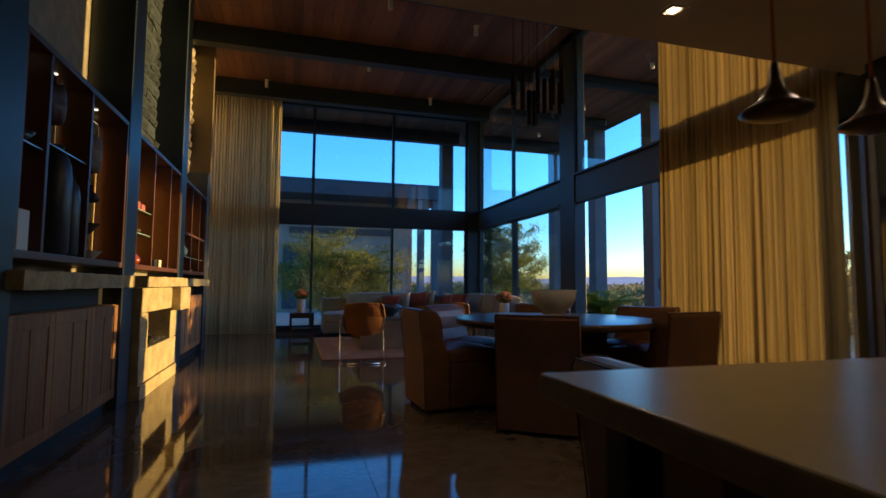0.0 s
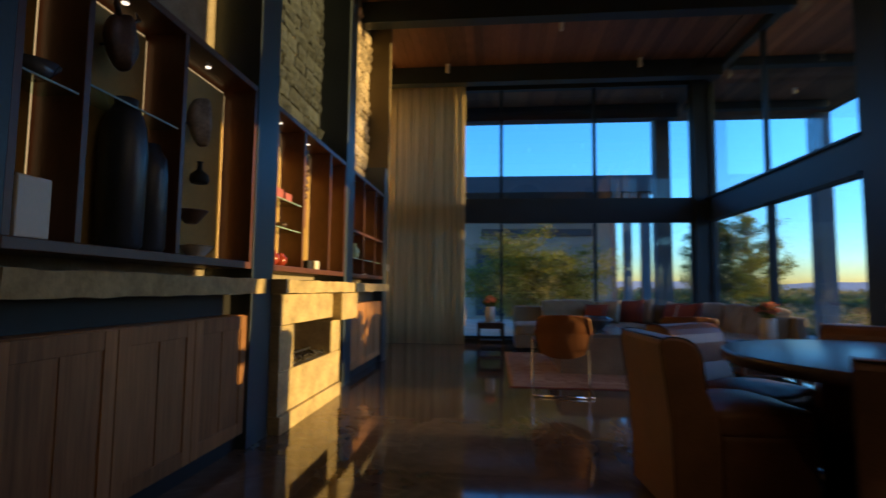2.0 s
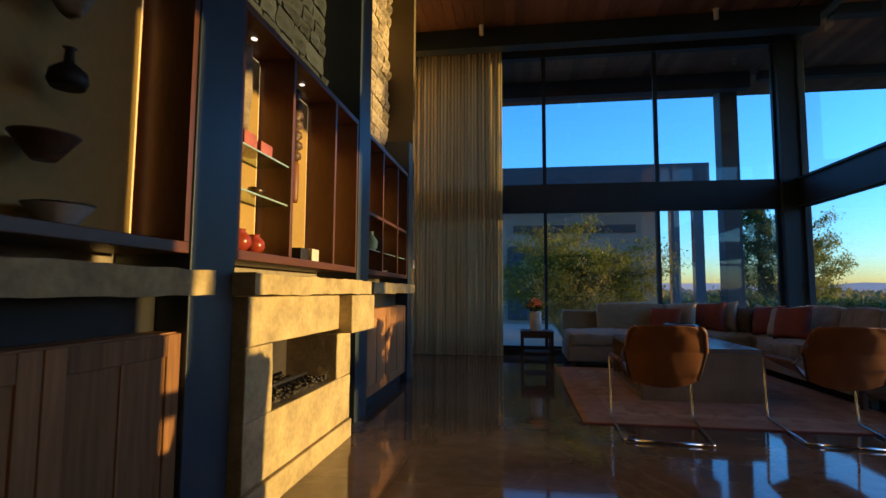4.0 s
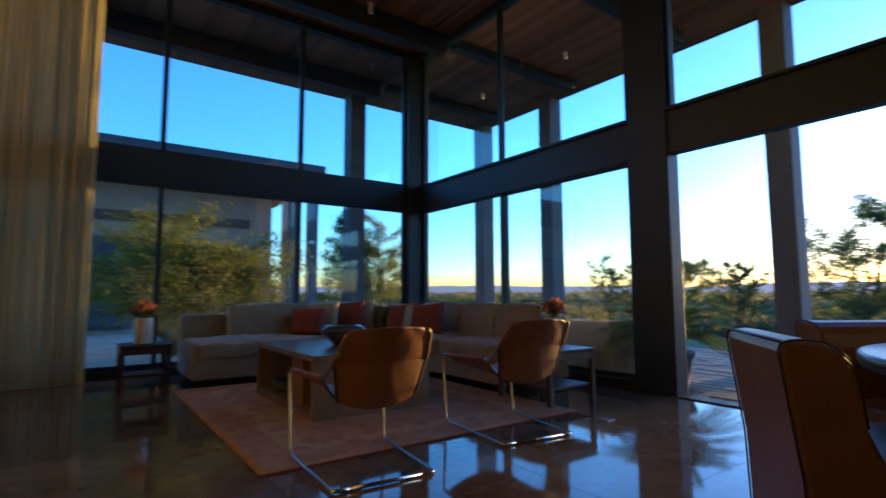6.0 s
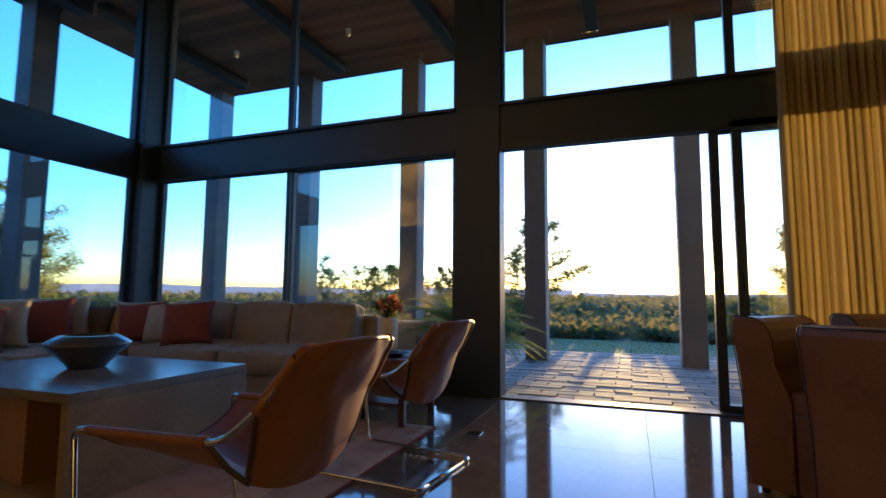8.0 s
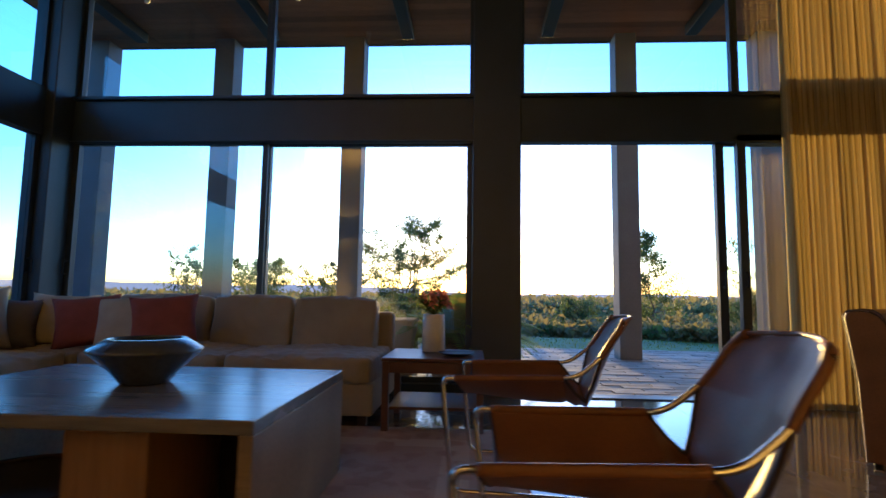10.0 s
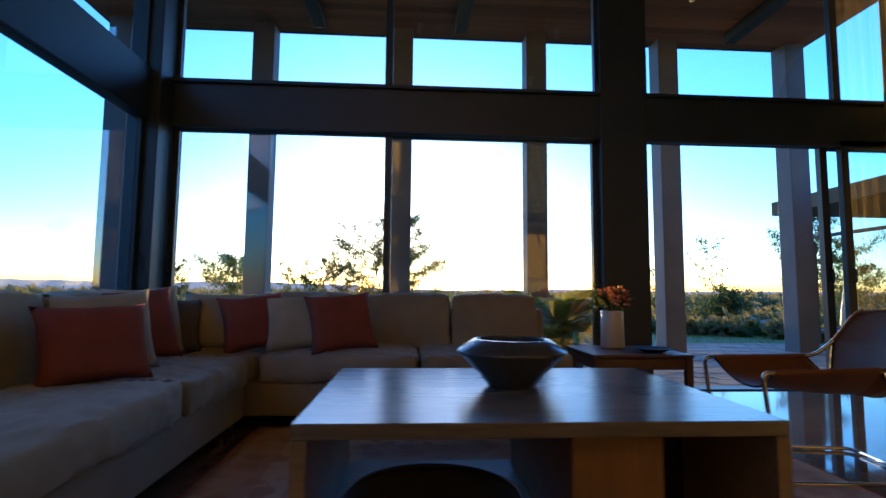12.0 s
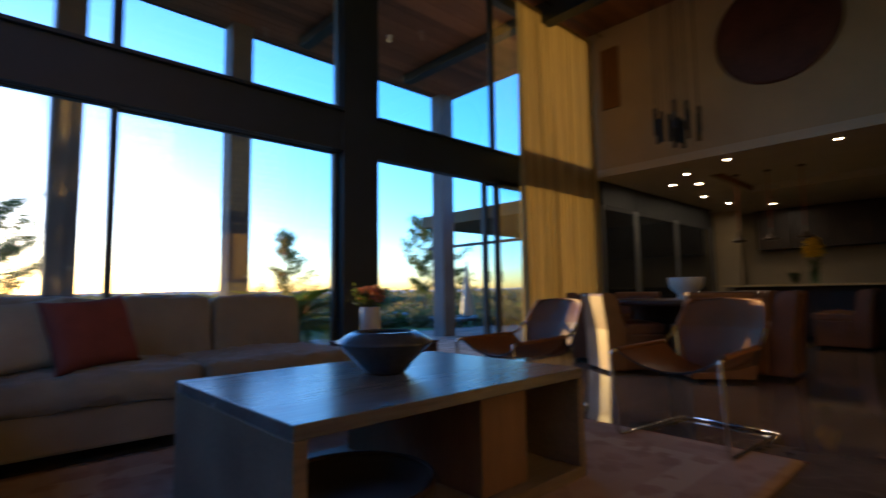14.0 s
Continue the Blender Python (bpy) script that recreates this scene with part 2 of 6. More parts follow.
M_MASK = mat("carved_dark_wood", (0.10, 0.055, 0.035), rough=0.5, var=0.35, scale=12, fine=60, bump=0.5, bump_dist=0.005)
M_CARVED = mat("carved_grey_wood", (0.28, 0.22, 0.15), rough=0.7, var=0.3, scale=14, fine=60, bump=0.5, bump_dist=0.005)
M_BOOKPINK = mat("pink_box", (0.40, 0.11, 0.10), rough=0.6, var=0.2, scale=14, bump=0.05)
M_TALLVASE = mat("blue_black_vase", (0.035, 0.045, 0.06), rough=0.35, var=0.2, scale=5, bump=0.08)
M_CORD = mat("orange_cord", (0.5, 0.10, 0.03), rough=0.7, var=0.1, bump=0)
M_ART = mat("oxblood_disc_lacquer", (0.10, 0.03, 0.022), rough=0.5, var=0.35, scale=3, fine=30, bump=0.3, bump_dist=0.006)
M_LED = glow("led_lamp_face", (1.0, 0.74, 0.44), 62.0)
M_LEDSMALL = glow("cabinet_lamp_face", (1.0, 0.80, 0.55), 0.35)
M_LEDOFF = mat("pale_lamp_face", (0.75, 0.70, 0.62), rough=0.3, var=0.03, bump=0)
M_STRIP = glow("led_strip_face", (1.0, 0.66, 0.28), 0.09)
M_GLOSS = mat("dark_glass_front", (0.022, 0.024, 0.028), rough=0.07, spec=0.6, var=0.1, scale=2, fine=40, bump=0, rough_var=0.03)
M_BURNT = mat("sooty_lining", (0.035, 0.028, 0.024), rough=0.9, var=0.3, scale=6, bump=0.2)
M_PEBBLE = mat("lava_pebble", (0.07, 0.06, 0.05), rough=0.8, var=0.3, scale=9, bump=0.2, island=0.5)


def vein_floor(m):
    """Pale wandering veins over the marble, run through all slabs."""
    n, L = m.node_tree.nodes, m.node_tree.links
    b = n["Principled BSDF"]
    old = b.inputs["Base Color"].links[0].from_socket
    gm = n.new("ShaderNodeNewGeometry")
    L.new(gm.outputs["Position"], n["Mapping"].inputs[0])
    nz = n.new("ShaderNodeTexNoise")
    nz.inputs["Scale"].default_value = 0.8
    nz.inputs["Detail"].default_value = 5
    nz.inputs["Distortion"].default_value = 1.2
    L.new(gm.outputs["Position"], nz.inputs["Vector"])
    sb = n.new("ShaderNodeMath")
    sb.operation = "SUBTRACT"
    sb.inputs[1].default_value = 0.5
    L.new(nz.outputs[0], sb.inputs[0])
    ab = n.new("ShaderNodeMath")
    ab.operation = "ABSOLUTE"
    L.new(sb.outputs[0], ab.inputs[0])
    rp = n.new("ShaderNodeValToRGB")
    rp.color_ramp.elements[0].position, rp.color_ramp.elements[1].position = 0.0, 0.011
    rp.color_ramp.elements[0].color, rp.color_ramp.elements[1].color = (0.3, 0.3, 0.3, 1), (0, 0, 0, 1)
    L.new(ab.outputs[0], rp.inputs[0])
    mx = n.new("ShaderNodeMixRGB")
    mx.inputs[2].default_value = (0.30, 0.23, 0.16, 1)
    L.new(rp.outputs[0], mx.inputs[0])
    L.new(old, mx.inputs[1])
    L.new(mx.outputs[0], b.inputs["Base Color"])


vein_floor(M_FLOOR)


def rug_material():
    m = mat("woven_rug", (0.43, 0.275, 0.20), rough=0.98, spec=0.05, var=0.15, scale=3, fine=140, bump=0.4, bump_dist=0.003)
    n, L = m.node_tree.nodes, m.node_tree.links
    b = n["Principled BSDF"]
    old = b.inputs["Base Color"].links[0].from_socket
    tc = n.new("ShaderNodeTexCoord")
    vo = n.new("ShaderNodeTexVoronoi")
    vo.inputs["Scale"].default_value = 7.0
    L.new(tc.outputs["Object"], vo.inputs["Vector"])
    nz = n.new("ShaderNodeTexNoise")
    nz.inputs["Scale"].default_value = 14.0
    L.new(tc.outputs["Object"], nz.inputs["Vector"])
    mu = n.new("ShaderNodeMath")
    mu.operation = "MULTIPLY"
    L.new(vo.outputs["Distance"], mu.inputs[0])
    L.new(nz.outputs[0], mu.inputs[1])
    rp = n.new("ShaderNodeValToRGB")
    rp.color_ramp.elements[0].position, rp.color_ramp.elements[1].position = 0.16, 0.24
    L.new(mu.outputs[0], rp.inputs[0])
    mx = n.new("ShaderNodeMixRGB")
    mx.inputs[2].default_value = (0.58, 0.43, 0.31, 1)
    # two woven border bands, a quarter metre in from the edges
    sx = n.new("ShaderNodeSeparateXYZ")
    L.new(tc.outputs["Object"], sx.inputs[0])

    def op(kind, a, b):
        q = n.new("ShaderNodeMath")
        q.operation = kind
        for k, v in ((0, a), (1, b)):
            if isinstance(v, float):
                q.inputs[k].default_value = v
            else:
                L.new(v, q.inputs[k])
        return q.outputs[0]
    ex = op("SUBTRACT", 1.28, op("ABSOLUTE", op("SUBTRACT", sx.outputs[0], 1.28), 0.0))
    ey = op("SUBTRACT", 1.49, op("ABSOLUTE", op("SUBTRACT", sx.outputs[1], 1.49), 0.0))
    inset = op("MINIMUM", ex, ey)
    band = op("LESS_THAN", op("ABSOLUTE", op("SUBTRACT", inset, 0.34), 0.0), 0.075)
    fac = n.new("ShaderNodeMath")
    fac.operation = "MULTIPLY"
    L.new(op("ADD", op("MULTIPLY", band, 0.5), 0.35), fac.inputs[1])
    L.new(rp.outputs[0], fac.inputs[0])
    L.new(fac.outputs[0], mx.inputs[0])
    L.new(old, mx.inputs[1])
    L.new(mx.outputs[0], b.inputs["Base Color"])
    return m


M_RUG = rug_material()


# ---------------------------------------------------------------- mesh helpers
def box(x0, x1, y0, y1, z0, z1, bev=0.0, bm=None):
    """A box; bevelled when bev is given. Added to bm, or a new one."""
    one = bmesh.new()
    bmesh.ops.create_cube(one, size=1)
    for v in one.verts:
        v.co = Vector((x0 + (v.co.x + 0.5) * (x1 - x0), y0 + (v.co.y + 0.5) * (y1 - y0), z0 + (v.co.z + 0.5) * (z1 - z0)))
    if bev:
        bmesh.ops.bevel(one, geom=list(one.edges), offset=bev, segments=2, profile=0.5, affect="EDGES")
    return join(bm, one)


def join(bm, one, m=None):
    """Adds the mesh one, moved by m, to bm."""
    if m is not None:
        one.transform(m)
    if bm is None:
        return one
    me = bpy.data.meshes.new("join")
    one.to_mesh(me)
    one.free()
    bm.from_mesh(me)
    bpy.data.meshes.remove(me)
    return bm


def lathe(profile, n=28, bm=None, at=(0, 0, 0), smooth=True, wob=0.0):
    """A turned body from (radius, height) pairs."""
    one = bmesh.new()
    rings = []
    for r, z in profile:
        ring = []
        for i in range(n):
            a = 2 * math.pi * i / n
            rr = r * (1 + wob * math.cos(a * n / 2))
            ring.append(one.verts.new((rr * math.cos(a) + at[0], rr * math.sin(a) + at[1], z + at[2])))
        rings.append(ring)
    for a, b in zip(rings, rings[1:]):
        for i in range(n):
            one.faces.new((a[i], a[(i + 1) % n], b[(i + 1) % n], b[i]))
    if profile[0][0] > 1e-4:
        one.faces.new(rings[0][::-1])
    if profile[-1][0] > 1e-4:
        one.faces.new(rings[-1])
    bmesh.ops.remove_doubles(one, verts=one.verts, dist=1e-5)
    for f in one.faces:
        f.smooth = smooth and len(f.verts) < 5
    bmesh.ops.recalc_face_normals(one, faces=one.faces)
    return join(bm, one)


def tube(points, r, n=10, bm=None, taper=None, closed=False):
    """A round bar along points. taper: radii, one a point."""
    one = bmesh.new()
    pts = [Vector(p) for p in points]
    up = Vector((0.137, 0.291, 0.947)).normalized()
    rings = []
    for i, p in enumerate(pts):
        a = pts[i - 1] if (i or closed) else p
        b = pts[(i + 1) % len(pts)] if (i < len(pts) - 1 or closed) else p
        d = (b - a).normalized()
        s = d.cross(up)
        if s.length < 0.05:
            s = d.cross(Vector((1, 0, 0)))
        s.normalize()
        t = s.cross(d)
        rr = taper[i] if taper else r
        rings.append([one.verts.new(p + (s * math.cos(2 * math.pi * k / n) + t * math.sin(2 * math.pi * k / n)) * rr) for k in range(n)])
    pairs = list(zip(rings, rings[1:])) + ([(rings[-1], rings[0])] if closed else [])
    for a, b in pairs:
        for k in range(n):
            f = one.faces.new((a[k], a[(k + 1) % n], b[(k + 1) % n], b[k]))
            f.smooth = True
    if not closed:
        one.faces.new(rings[0][::-1])
        one.faces.new(rings[-1])
    bmesh.ops.recalc_face_normals(one, faces=one.faces)
    return join(bm, one)


def rounded(points, rad=0.05, steps=5):
    """The line through points with its corners rounded."""
    pts = [Vector(p) for p in points]
    out = [pts[0]]
    for a, p, b in zip(pts, pts[1:], pts[2:]):
        u, v = (a - p), (b - p)
        k = min(rad, u.length * 0.45, v.length * 0.45)
        s, e = p + u.normalized() * k, p + v.normalized() * k
        for i in range(steps + 1):
            t = i / steps
            out.append(s * (1 - t) ** 2 + p * 2 * t * (1 - t) + e * t ** 2)
    out.append(pts[-1])
    return out


def sheet(fn, nu, nv, thick=0.0, bm=None):
    """A sheet fn(u, v) -> point, thickened along its normal."""
    one = bmesh.new()
    g = [[Vector(fn(i / nu, j / nv)) for j in range(nv + 1)] for i in range(nu + 1)]

    def normal(i, j):
        a = g[min(i + 1, nu)][j] - g[max(i - 1, 0)][j]
        b = g[i][min(j + 1, nv)] - g[i][max(j - 1, 0)]
        c = a.cross(b)
        return c.normalized() if c.length > 1e-9 else Vector((0, 0, 1))
    top = [[one.verts.new(g[i][j] + normal(i, j) * thick / 2) for j in range(nv + 1)] for i in range(nu + 1)]
    for i in range(nu):
        for j in range(nv):
            one.faces.new((top[i][j], top[i + 1][j], top[i + 1][j + 1], top[i][j + 1]))
    if thick:
        bot = [[one.verts.new(g[i][j] - normal(i, j) * thick / 2) for j in range(nv + 1)] for i in range(nu + 1)]
        for i in range(nu):
            for j in range(nv):
                one.faces.new((bot[i][j], bot[i][j + 1], bot[i + 1][j + 1], bot[i + 1][j]))
        for i in range(nu):
            one.faces.new((top[i][0], bot[i][0], bot[i + 1][0], top[i + 1][0]))
            one.faces.new((top[i][nv], top[i + 1][nv], bot[i + 1][nv], bot[i][nv]))
        for j in range(nv):
            one.faces.new((top[0][j], top[0][j + 1], bot[0][j + 1], bot[0][j]))
            one.faces.new((top[nu][j], bot[nu][j], bot[nu][j + 1], top[nu][j + 1]))
    for f in one.faces:
        f.smooth = True
    return join(bm, one)


def cushion(w, d, h, puff=0.35, crown=0.03, seed=0, n=14, wrinkle=0.006):
    """A soft box w x d x h centred on the origin, with pulled-in edges, a crown and slack cloth."""
    one = bmesh.new()
    bmesh.ops.create_cube(one, size=2)
    bmesh.ops.subdivide_edges(one, edges=one.edges[:], cuts=n - 1, use_grid_fill=True)
    rnd = random.Random(seed)
    off = Vector((rnd.uniform(-50, 50), rnd.uniform(-50, 50), rnd.uniform(-50, 50)))
    small = min(w, d, h)
    for v in one.verts:
        c = v.co.copy()
        p = 1 / max(1e-6, (abs(c.x) ** 8 + abs(c.y) ** 8 + abs(c.z) ** 8) ** 0.125)
        k = Vector((c.x * (1 + (p - 1) * puff), c.y * (1 + (p - 1) * puff), c.z * (1 + (p - 1) * puff)))
        # swell in the middle of each side
        k.z += math.copysign(crown / h * 2 * (1 - c.x ** 2) * (1 - c.y ** 2), c.z) * (abs(c.z) > 0.5)
        k.y += math.copysign(crown / d * 2 * (1 - c.x ** 2) * (1 - c.z ** 2), c.y) * (abs(c.y) > 0.5)
        q = Vector((k.x * w / 2, k.y * d / 2, k.z * h / 2))
        q += noise.noise_vector(q * 3.5 + off) * wrinkle * 1.0 + noise.noise_vector(q * 11 + off) * wrinkle * 0.8
        ridge = 1 - abs(noise.noise(Vector((q.x * 7 + q.y * 3, q.y * 15 - q.x * 4, q.z * 5)) + off)) * 2.2
        if ridge > 0.45:
            q += Vector((0, 0, 1)) * (ridge - 0.45) * wrinkle * 2.6 * (1 if c.z > 0 else -1)
            q.y += math.copysign((ridge - 0.45) * wrinkle, c.y) * (abs(c.y) > 0.95)
        v.co = q
    for f in one.faces:
        f.smooth = True
    return one


def pillow(w, h, d, seed=0, n=14):
    """A knife-edge scatter cushion standing in the x-z plane, its face towards -y, the foot at z = 0."""
    one = bmesh.new()
    rnd = random.Random(seed)
    off = Vector((rnd.uniform(-50, 50), rnd.uniform(-50, 50), rnd.uniform(-50, 50)))
    sides = []
    for s in (-1, 1):
        g = []
        for i in range(n + 1):
            row = []
            for j in range(n + 1):
                u, v = 2 * i / n - 1, 2 * j / n - 1
                dome = (max(0, (1 - u ** 4) * (1 - v ** 4))) ** 0.55
                pinch = 1 - 0.12 * (1 - abs(u) ** 2) * abs(v) ** 6 - 0.0
                pinch2 = 1 - 0.12 * (1 - abs(v) ** 2) * abs(u) ** 6
                p = Vector((u * w / 2 * pinch2, s * d / 2 * dome, (v * pinch + 1) * h / 2))
                p += noise.noise_vector(p * 6 + off) * 0.012 * dome
                row.append(one.verts.new(p))
            g.append(row)
        sides.append(g)
        for i in range(n):
            for j in range(n):
                q = (g[i][j], g[i + 1][j], g[i + 1][j + 1], g[i][j + 1])
                one.faces.new(q if s < 0 else q[::-1])
    bmesh.ops.remove_doubles(one, verts=one.verts, dist=1e-4)
    for f in one.faces:
        f.smooth = True
    return one


def link(name, bm, material, m=None):
    me = bpy.data.meshes.new(name)
    bm.to_mesh(me)
    bm.free()
    me.materials.append(material)
    ob = new(name, me)
    if m is not None:
        ob.matrix_world = m
    return ob


def part(name, bm, material, parent, label="", m=None):
    """One mesh under a thing or a part, in the parent's own space."""
    ob = link(name, bm, material)
    ob.parent = parent
    if m is not None:
        ob.matrix_basis = m
    if label:
        ob["label"] = label
    return ob


def thing(name, m, label, category, group="", kind=""):
    ob = new(name)
    ob.empty_display_size = 0.1
    ob.matrix_world = m
    return tagged(ob, label, category, group, kind)


def single(name, bm, material, m, label, category, group="", kind=""):
    return tagged(link(name, bm, material, m), label, category, group, kind)


def struct(name, bm, material, label="", m=None):
    return tagged(link(name, bm, material, m), label, "", "", "structure")


# ---------------------------------------------------------------- large structure
XE, YN, XW, YS = 4.64, 11.98, -1.27, 3.28     # glass planes, stone wall, face of the wall over the kitchen
ZC, ZK = 5.10, 2.68                           # ceiling, kitchen soffit
BEAM0, BEAM1 = 2.33, 2.79                     # the transom beam

floor = struct("floor", box(XW - 0.3, XE + 0.12, -3.4, YN + 0.12, -0.12, -0.008), M_JOINT, "dark polished stone floor")

# ceiling of timber boards between steel beams, running on over the terrace
bm = bmesh.new()
BEAMS = [2.33, 4.52, 6.71, 8.90, 11.09, 13.28]
EX, EY, ES = 8.14, 14.50, 3.05                # outer edges of the roof
rnd = random.Random(4)
edges = [YS] + BEAMS[1:] + [EY]
for y0, y1 in zip(edges, edges[1:]):
    x = -1.6
    while x < EX - 0.1:
        dz = rnd.uniform(0, 0.004)
        box(x, min(x + 0.142, EX), y0 + 0.002, y1 - 0.002, ZC - 0.001 + dz, ZC + 0.05, bm=bm)
        x += 0.147
struct("ceiling", bm, M_CEIL, "red-brown timber board ceiling")
struct("roof_slab", box(-1.9, EX, ES, EY, ZC + 0.055, ZC + 0.42), M_FASCIA, "flat charcoal roof slab")
for y in BEAMS[1:]:
    struct("ceiling_beam", box(-1.55, XE - 0.05, y - 0.02, y + 0.19, ZC - 0.31, ZC - 0.003, 0.006), M_STEEL, "dark steel ceiling beam")
    struct("ceiling_beam", box(XE + 0.12, EX - 0.5, y - 0.02, y + 0.16, ZC - 0.16, ZC - 0.003, 0.006), M_STEEL, "dark steel ceiling beam")
struct("eave_trim", box(EX + 0.002, EX + 0.05, ES, EY, ZC + 0.01, ZC + 0.43), M_FASCIA, "charcoal eave edge")
struct("eave_trim", box(-1.9, EX + 0.05, EY + 0.002, EY + 0.05, ZC + 0.01, ZC + 0.43), M_FASCIA, "charcoal eave edge")
struct("roof_soffit", box(XE + 0.12, EX, ES, YS, ZC, ZC + 0.05), M_CEIL, "red-brown timber soffit")

# west side: stone wall behind the niches, plain walls that close the room
stone_wall = struct("wall_west", box(XW - 0.3, XW, YS, 9.42, 0, ZC), M_MORTAR, "rough fieldstone wall")
# the end face's unlit look is put into its colour
struct("wall_west_return", box(XW - 0.3, -0.93, 9.425, 9.54, 0, ZC), M_OLIVE, "plaster wall end, shade painted in as olive-brown")
struct("wall_northwest", box(-1.72, -1.5, 9.542, YN + 0.1, 0, ZC), M_PLASTER, "warm plaster wall")
struct("wall_over_kitchen", box(XW - 0.3, XE + 0.12, YS - 0.15, YS, ZK + 0.12, ZC), M_PLASTER, "warm plaster wall above the kitchen opening")
struct("wall_kitchen_west", box(-1.2, -0.95, -3.4, YS - 0.1, 0, ZK + 0.1), M_DARKWD, "dark timber kitchen wall")
struct("wall_kitchen_south", box(-1.2, XE + 0.12, -3.4, -3.2, 0, ZK + 0.1), M_PLASTER, "plaster kitchen wall")
struct("wall_kitchen_east", box(XE - 0.05, XE + 0.15, -3.2, YS - 0.01, 0, ZK + 0.1), M_DARKWD, "dark kitchen wall")

# kitchen soffit with a raised tray
TX0, TX1, TY0, TY1 = 0.2, 3.09, -0.08, 2.05
bm = box(-1.2, XE + 0.1, TY1, YS, ZK, ZK + 0.12)
box(-1.2, XE + 0.1, -3.3, TY0, ZK, ZK + 0.12, bm=bm)
box(-1.2, TX0, TY0, TY1, ZK, ZK + 0.12, bm=bm)
box(TX1, XE + 0.1, TY0, TY1, ZK, ZK + 0.12, bm=bm)
struct("ceiling_kitchen", bm, M_SOFFIT, "ivory painted soffit with a raised tray")
bm = box(TX0 - 0.1, TX1 + 0.1, TY0 - 0.1, TY1 + 0.1, ZK + 0.123, ZK + 0.2)
struct("ceiling_tray", bm, M_SOFFIT, "ivory painted ceiling tray")
bm = box(TX0, TX1, TY1 - 0.03, TY1 - 0.002, ZK + 0.03, ZK + 0.11)
box(TX1 - 0.03, TX1 - 0.002, TY0, TY1 - 0.035, ZK + 0.03, ZK + 0.11, bm=bm)
struct("trim_tray", bm, M_WALNUT, "brown trim round the ceiling tray")

# steel frame of the glazed walls
struct("column_east", box(4.59, 4.79, 7.475, 7.925, 0, ZC, 0.008), M_STEEL, "broad dark steel column")
struct("column_corner", box(4.37, 4.76, 11.87, 12.13, 0, ZC, 0.008), M_STEEL, "dark steel corner column")
struct("beam_east", box(XE - 0.03, XE + 0.09, YS, 7.478, BEAM0, BEAM1, 0.006), M_STEEL, "dark steel transom beam")
struct("beam_east_north", box(XE - 0.03, XE + 0.09, 7.922, 11.868, BEAM0, BEAM1, 0.006), M_STEEL, "dark steel transom beam")
struct("beam_flange", box(XE - 0.075, XE - 0.033, 7.922, 11.868, BEAM0 + 0.005, BEAM0 + 0.035), M_STEEL, "dark steel flange")
struct("beam_flange", box(XE - 0.075, XE - 0.033, 7.922, 11.868, BEAM1 - 0.035, BEAM1 - 0.005), M_STEEL, "dark steel flange")
struct("beam_flange", box(XE - 0.075, XE - 0.033, YS, 7.478, BEAM1 - 0.035, BEAM1 - 0.005), M_STEEL, "dark steel flange")
struct("beam_north", box(-1.5, 4.368, YN - 0.03, YN + 0.09, BEAM0, BEAM1 - 0.01, 0.006), M_STEEL, "dark steel transom beam")
struct("header_east", box(XE - 0.05, XE + 0.08, YS, 11.868, ZC - 0.13, ZC - 0.003), M_STEEL, "dark steel head rail")
struct("header_north", box(-1.5, 4.368, YN - 0.05, YN + 0.08, ZC - 0.13, ZC - 0.003), M_STEEL, "dark steel head rail")
struct("door_sill", box(XE - 0.06, XE + 0.10, YS, 7.478, -0.11, 0.012), M_STEEL, "dark metal door threshold")
struct("door_sill", box(XE - 0.06, XE + 0.10, 7.922, 11.868, -0.11, 0.09), M_STEEL, "dark metal sill")
struct("door_sill", box(-1.5, 4.368, YN - 0.06, YN + 0.10, -0.11, 0.09), M_STEEL, "dark metal sill")


def window(name, axis, a0, a1, z0, z1, fw=0.05, plane=None, label="framed window pane", sill=0.05):
    """A glazed field in the plane x = XE or y = YN: stiles, rails and a pane."""
    p = plane if plane is not None else (XE + 0.03 if axis == "x" else YN + 0.03)
    top = thing(name, pose(0, 0, 0), label, "window", "", "structure")

    def bar(n, b0, b1, c0, c1, d=0.03, mt=M_STEEL):
        bm = box(p - d, p + d, b0, b1, c0, c1) if axis == "x" else box(b0, b1, p - d, p + d, c0, c1)
        return part(n, bm, mt, top)
    bar("stile", a0, a0 + fw, z0, z1)
    bar("stile", a1 - fw, a1, z0, z1)
    bar("rail", a0 + fw, a1 - fw, z1 - fw, z1)
    bar("rail", a0 + fw, a1 - fw, z0, z0 + sill)
    pane = bar("pane", a0 + fw, a1 - fw, z0 + sill, z1 - fw, 0.004, M_GLASS)
    pane.visible_shadow = False
    return top


# upper lights
window("window_1", "x", 9.93, 11.866, BEAM1 - 0.03, ZC - 0.07, 0.035, label="tall clerestory pane in a dark frame")
window("window_2", "x", 7.924, 9.928, BEAM1 - 0.03, ZC - 0.07, 0.035, label="tall clerestory pane in a dark frame")
window("window_3", "x", 5.50, 7.476, BEAM1 - 0.03, ZC - 0.07, 0.035, label="tall clerestory pane in a dark frame")
window("window_4", "x", 3.30, 5.498, BEAM1 - 0.03, ZC - 0.07, 0.035, label="clerestory pane behind the curtain")
window("window_5", "y", 2.57, 4.366, BEAM1 - 0.04, ZC - 0.07, 0.03, label="tall clerestory pane in a dark frame")
window("window_6", "y", 0.78, 2.568, BEAM1 - 0.04, ZC - 0.07, 0.03, label="tall clerestory pane in a dark frame")
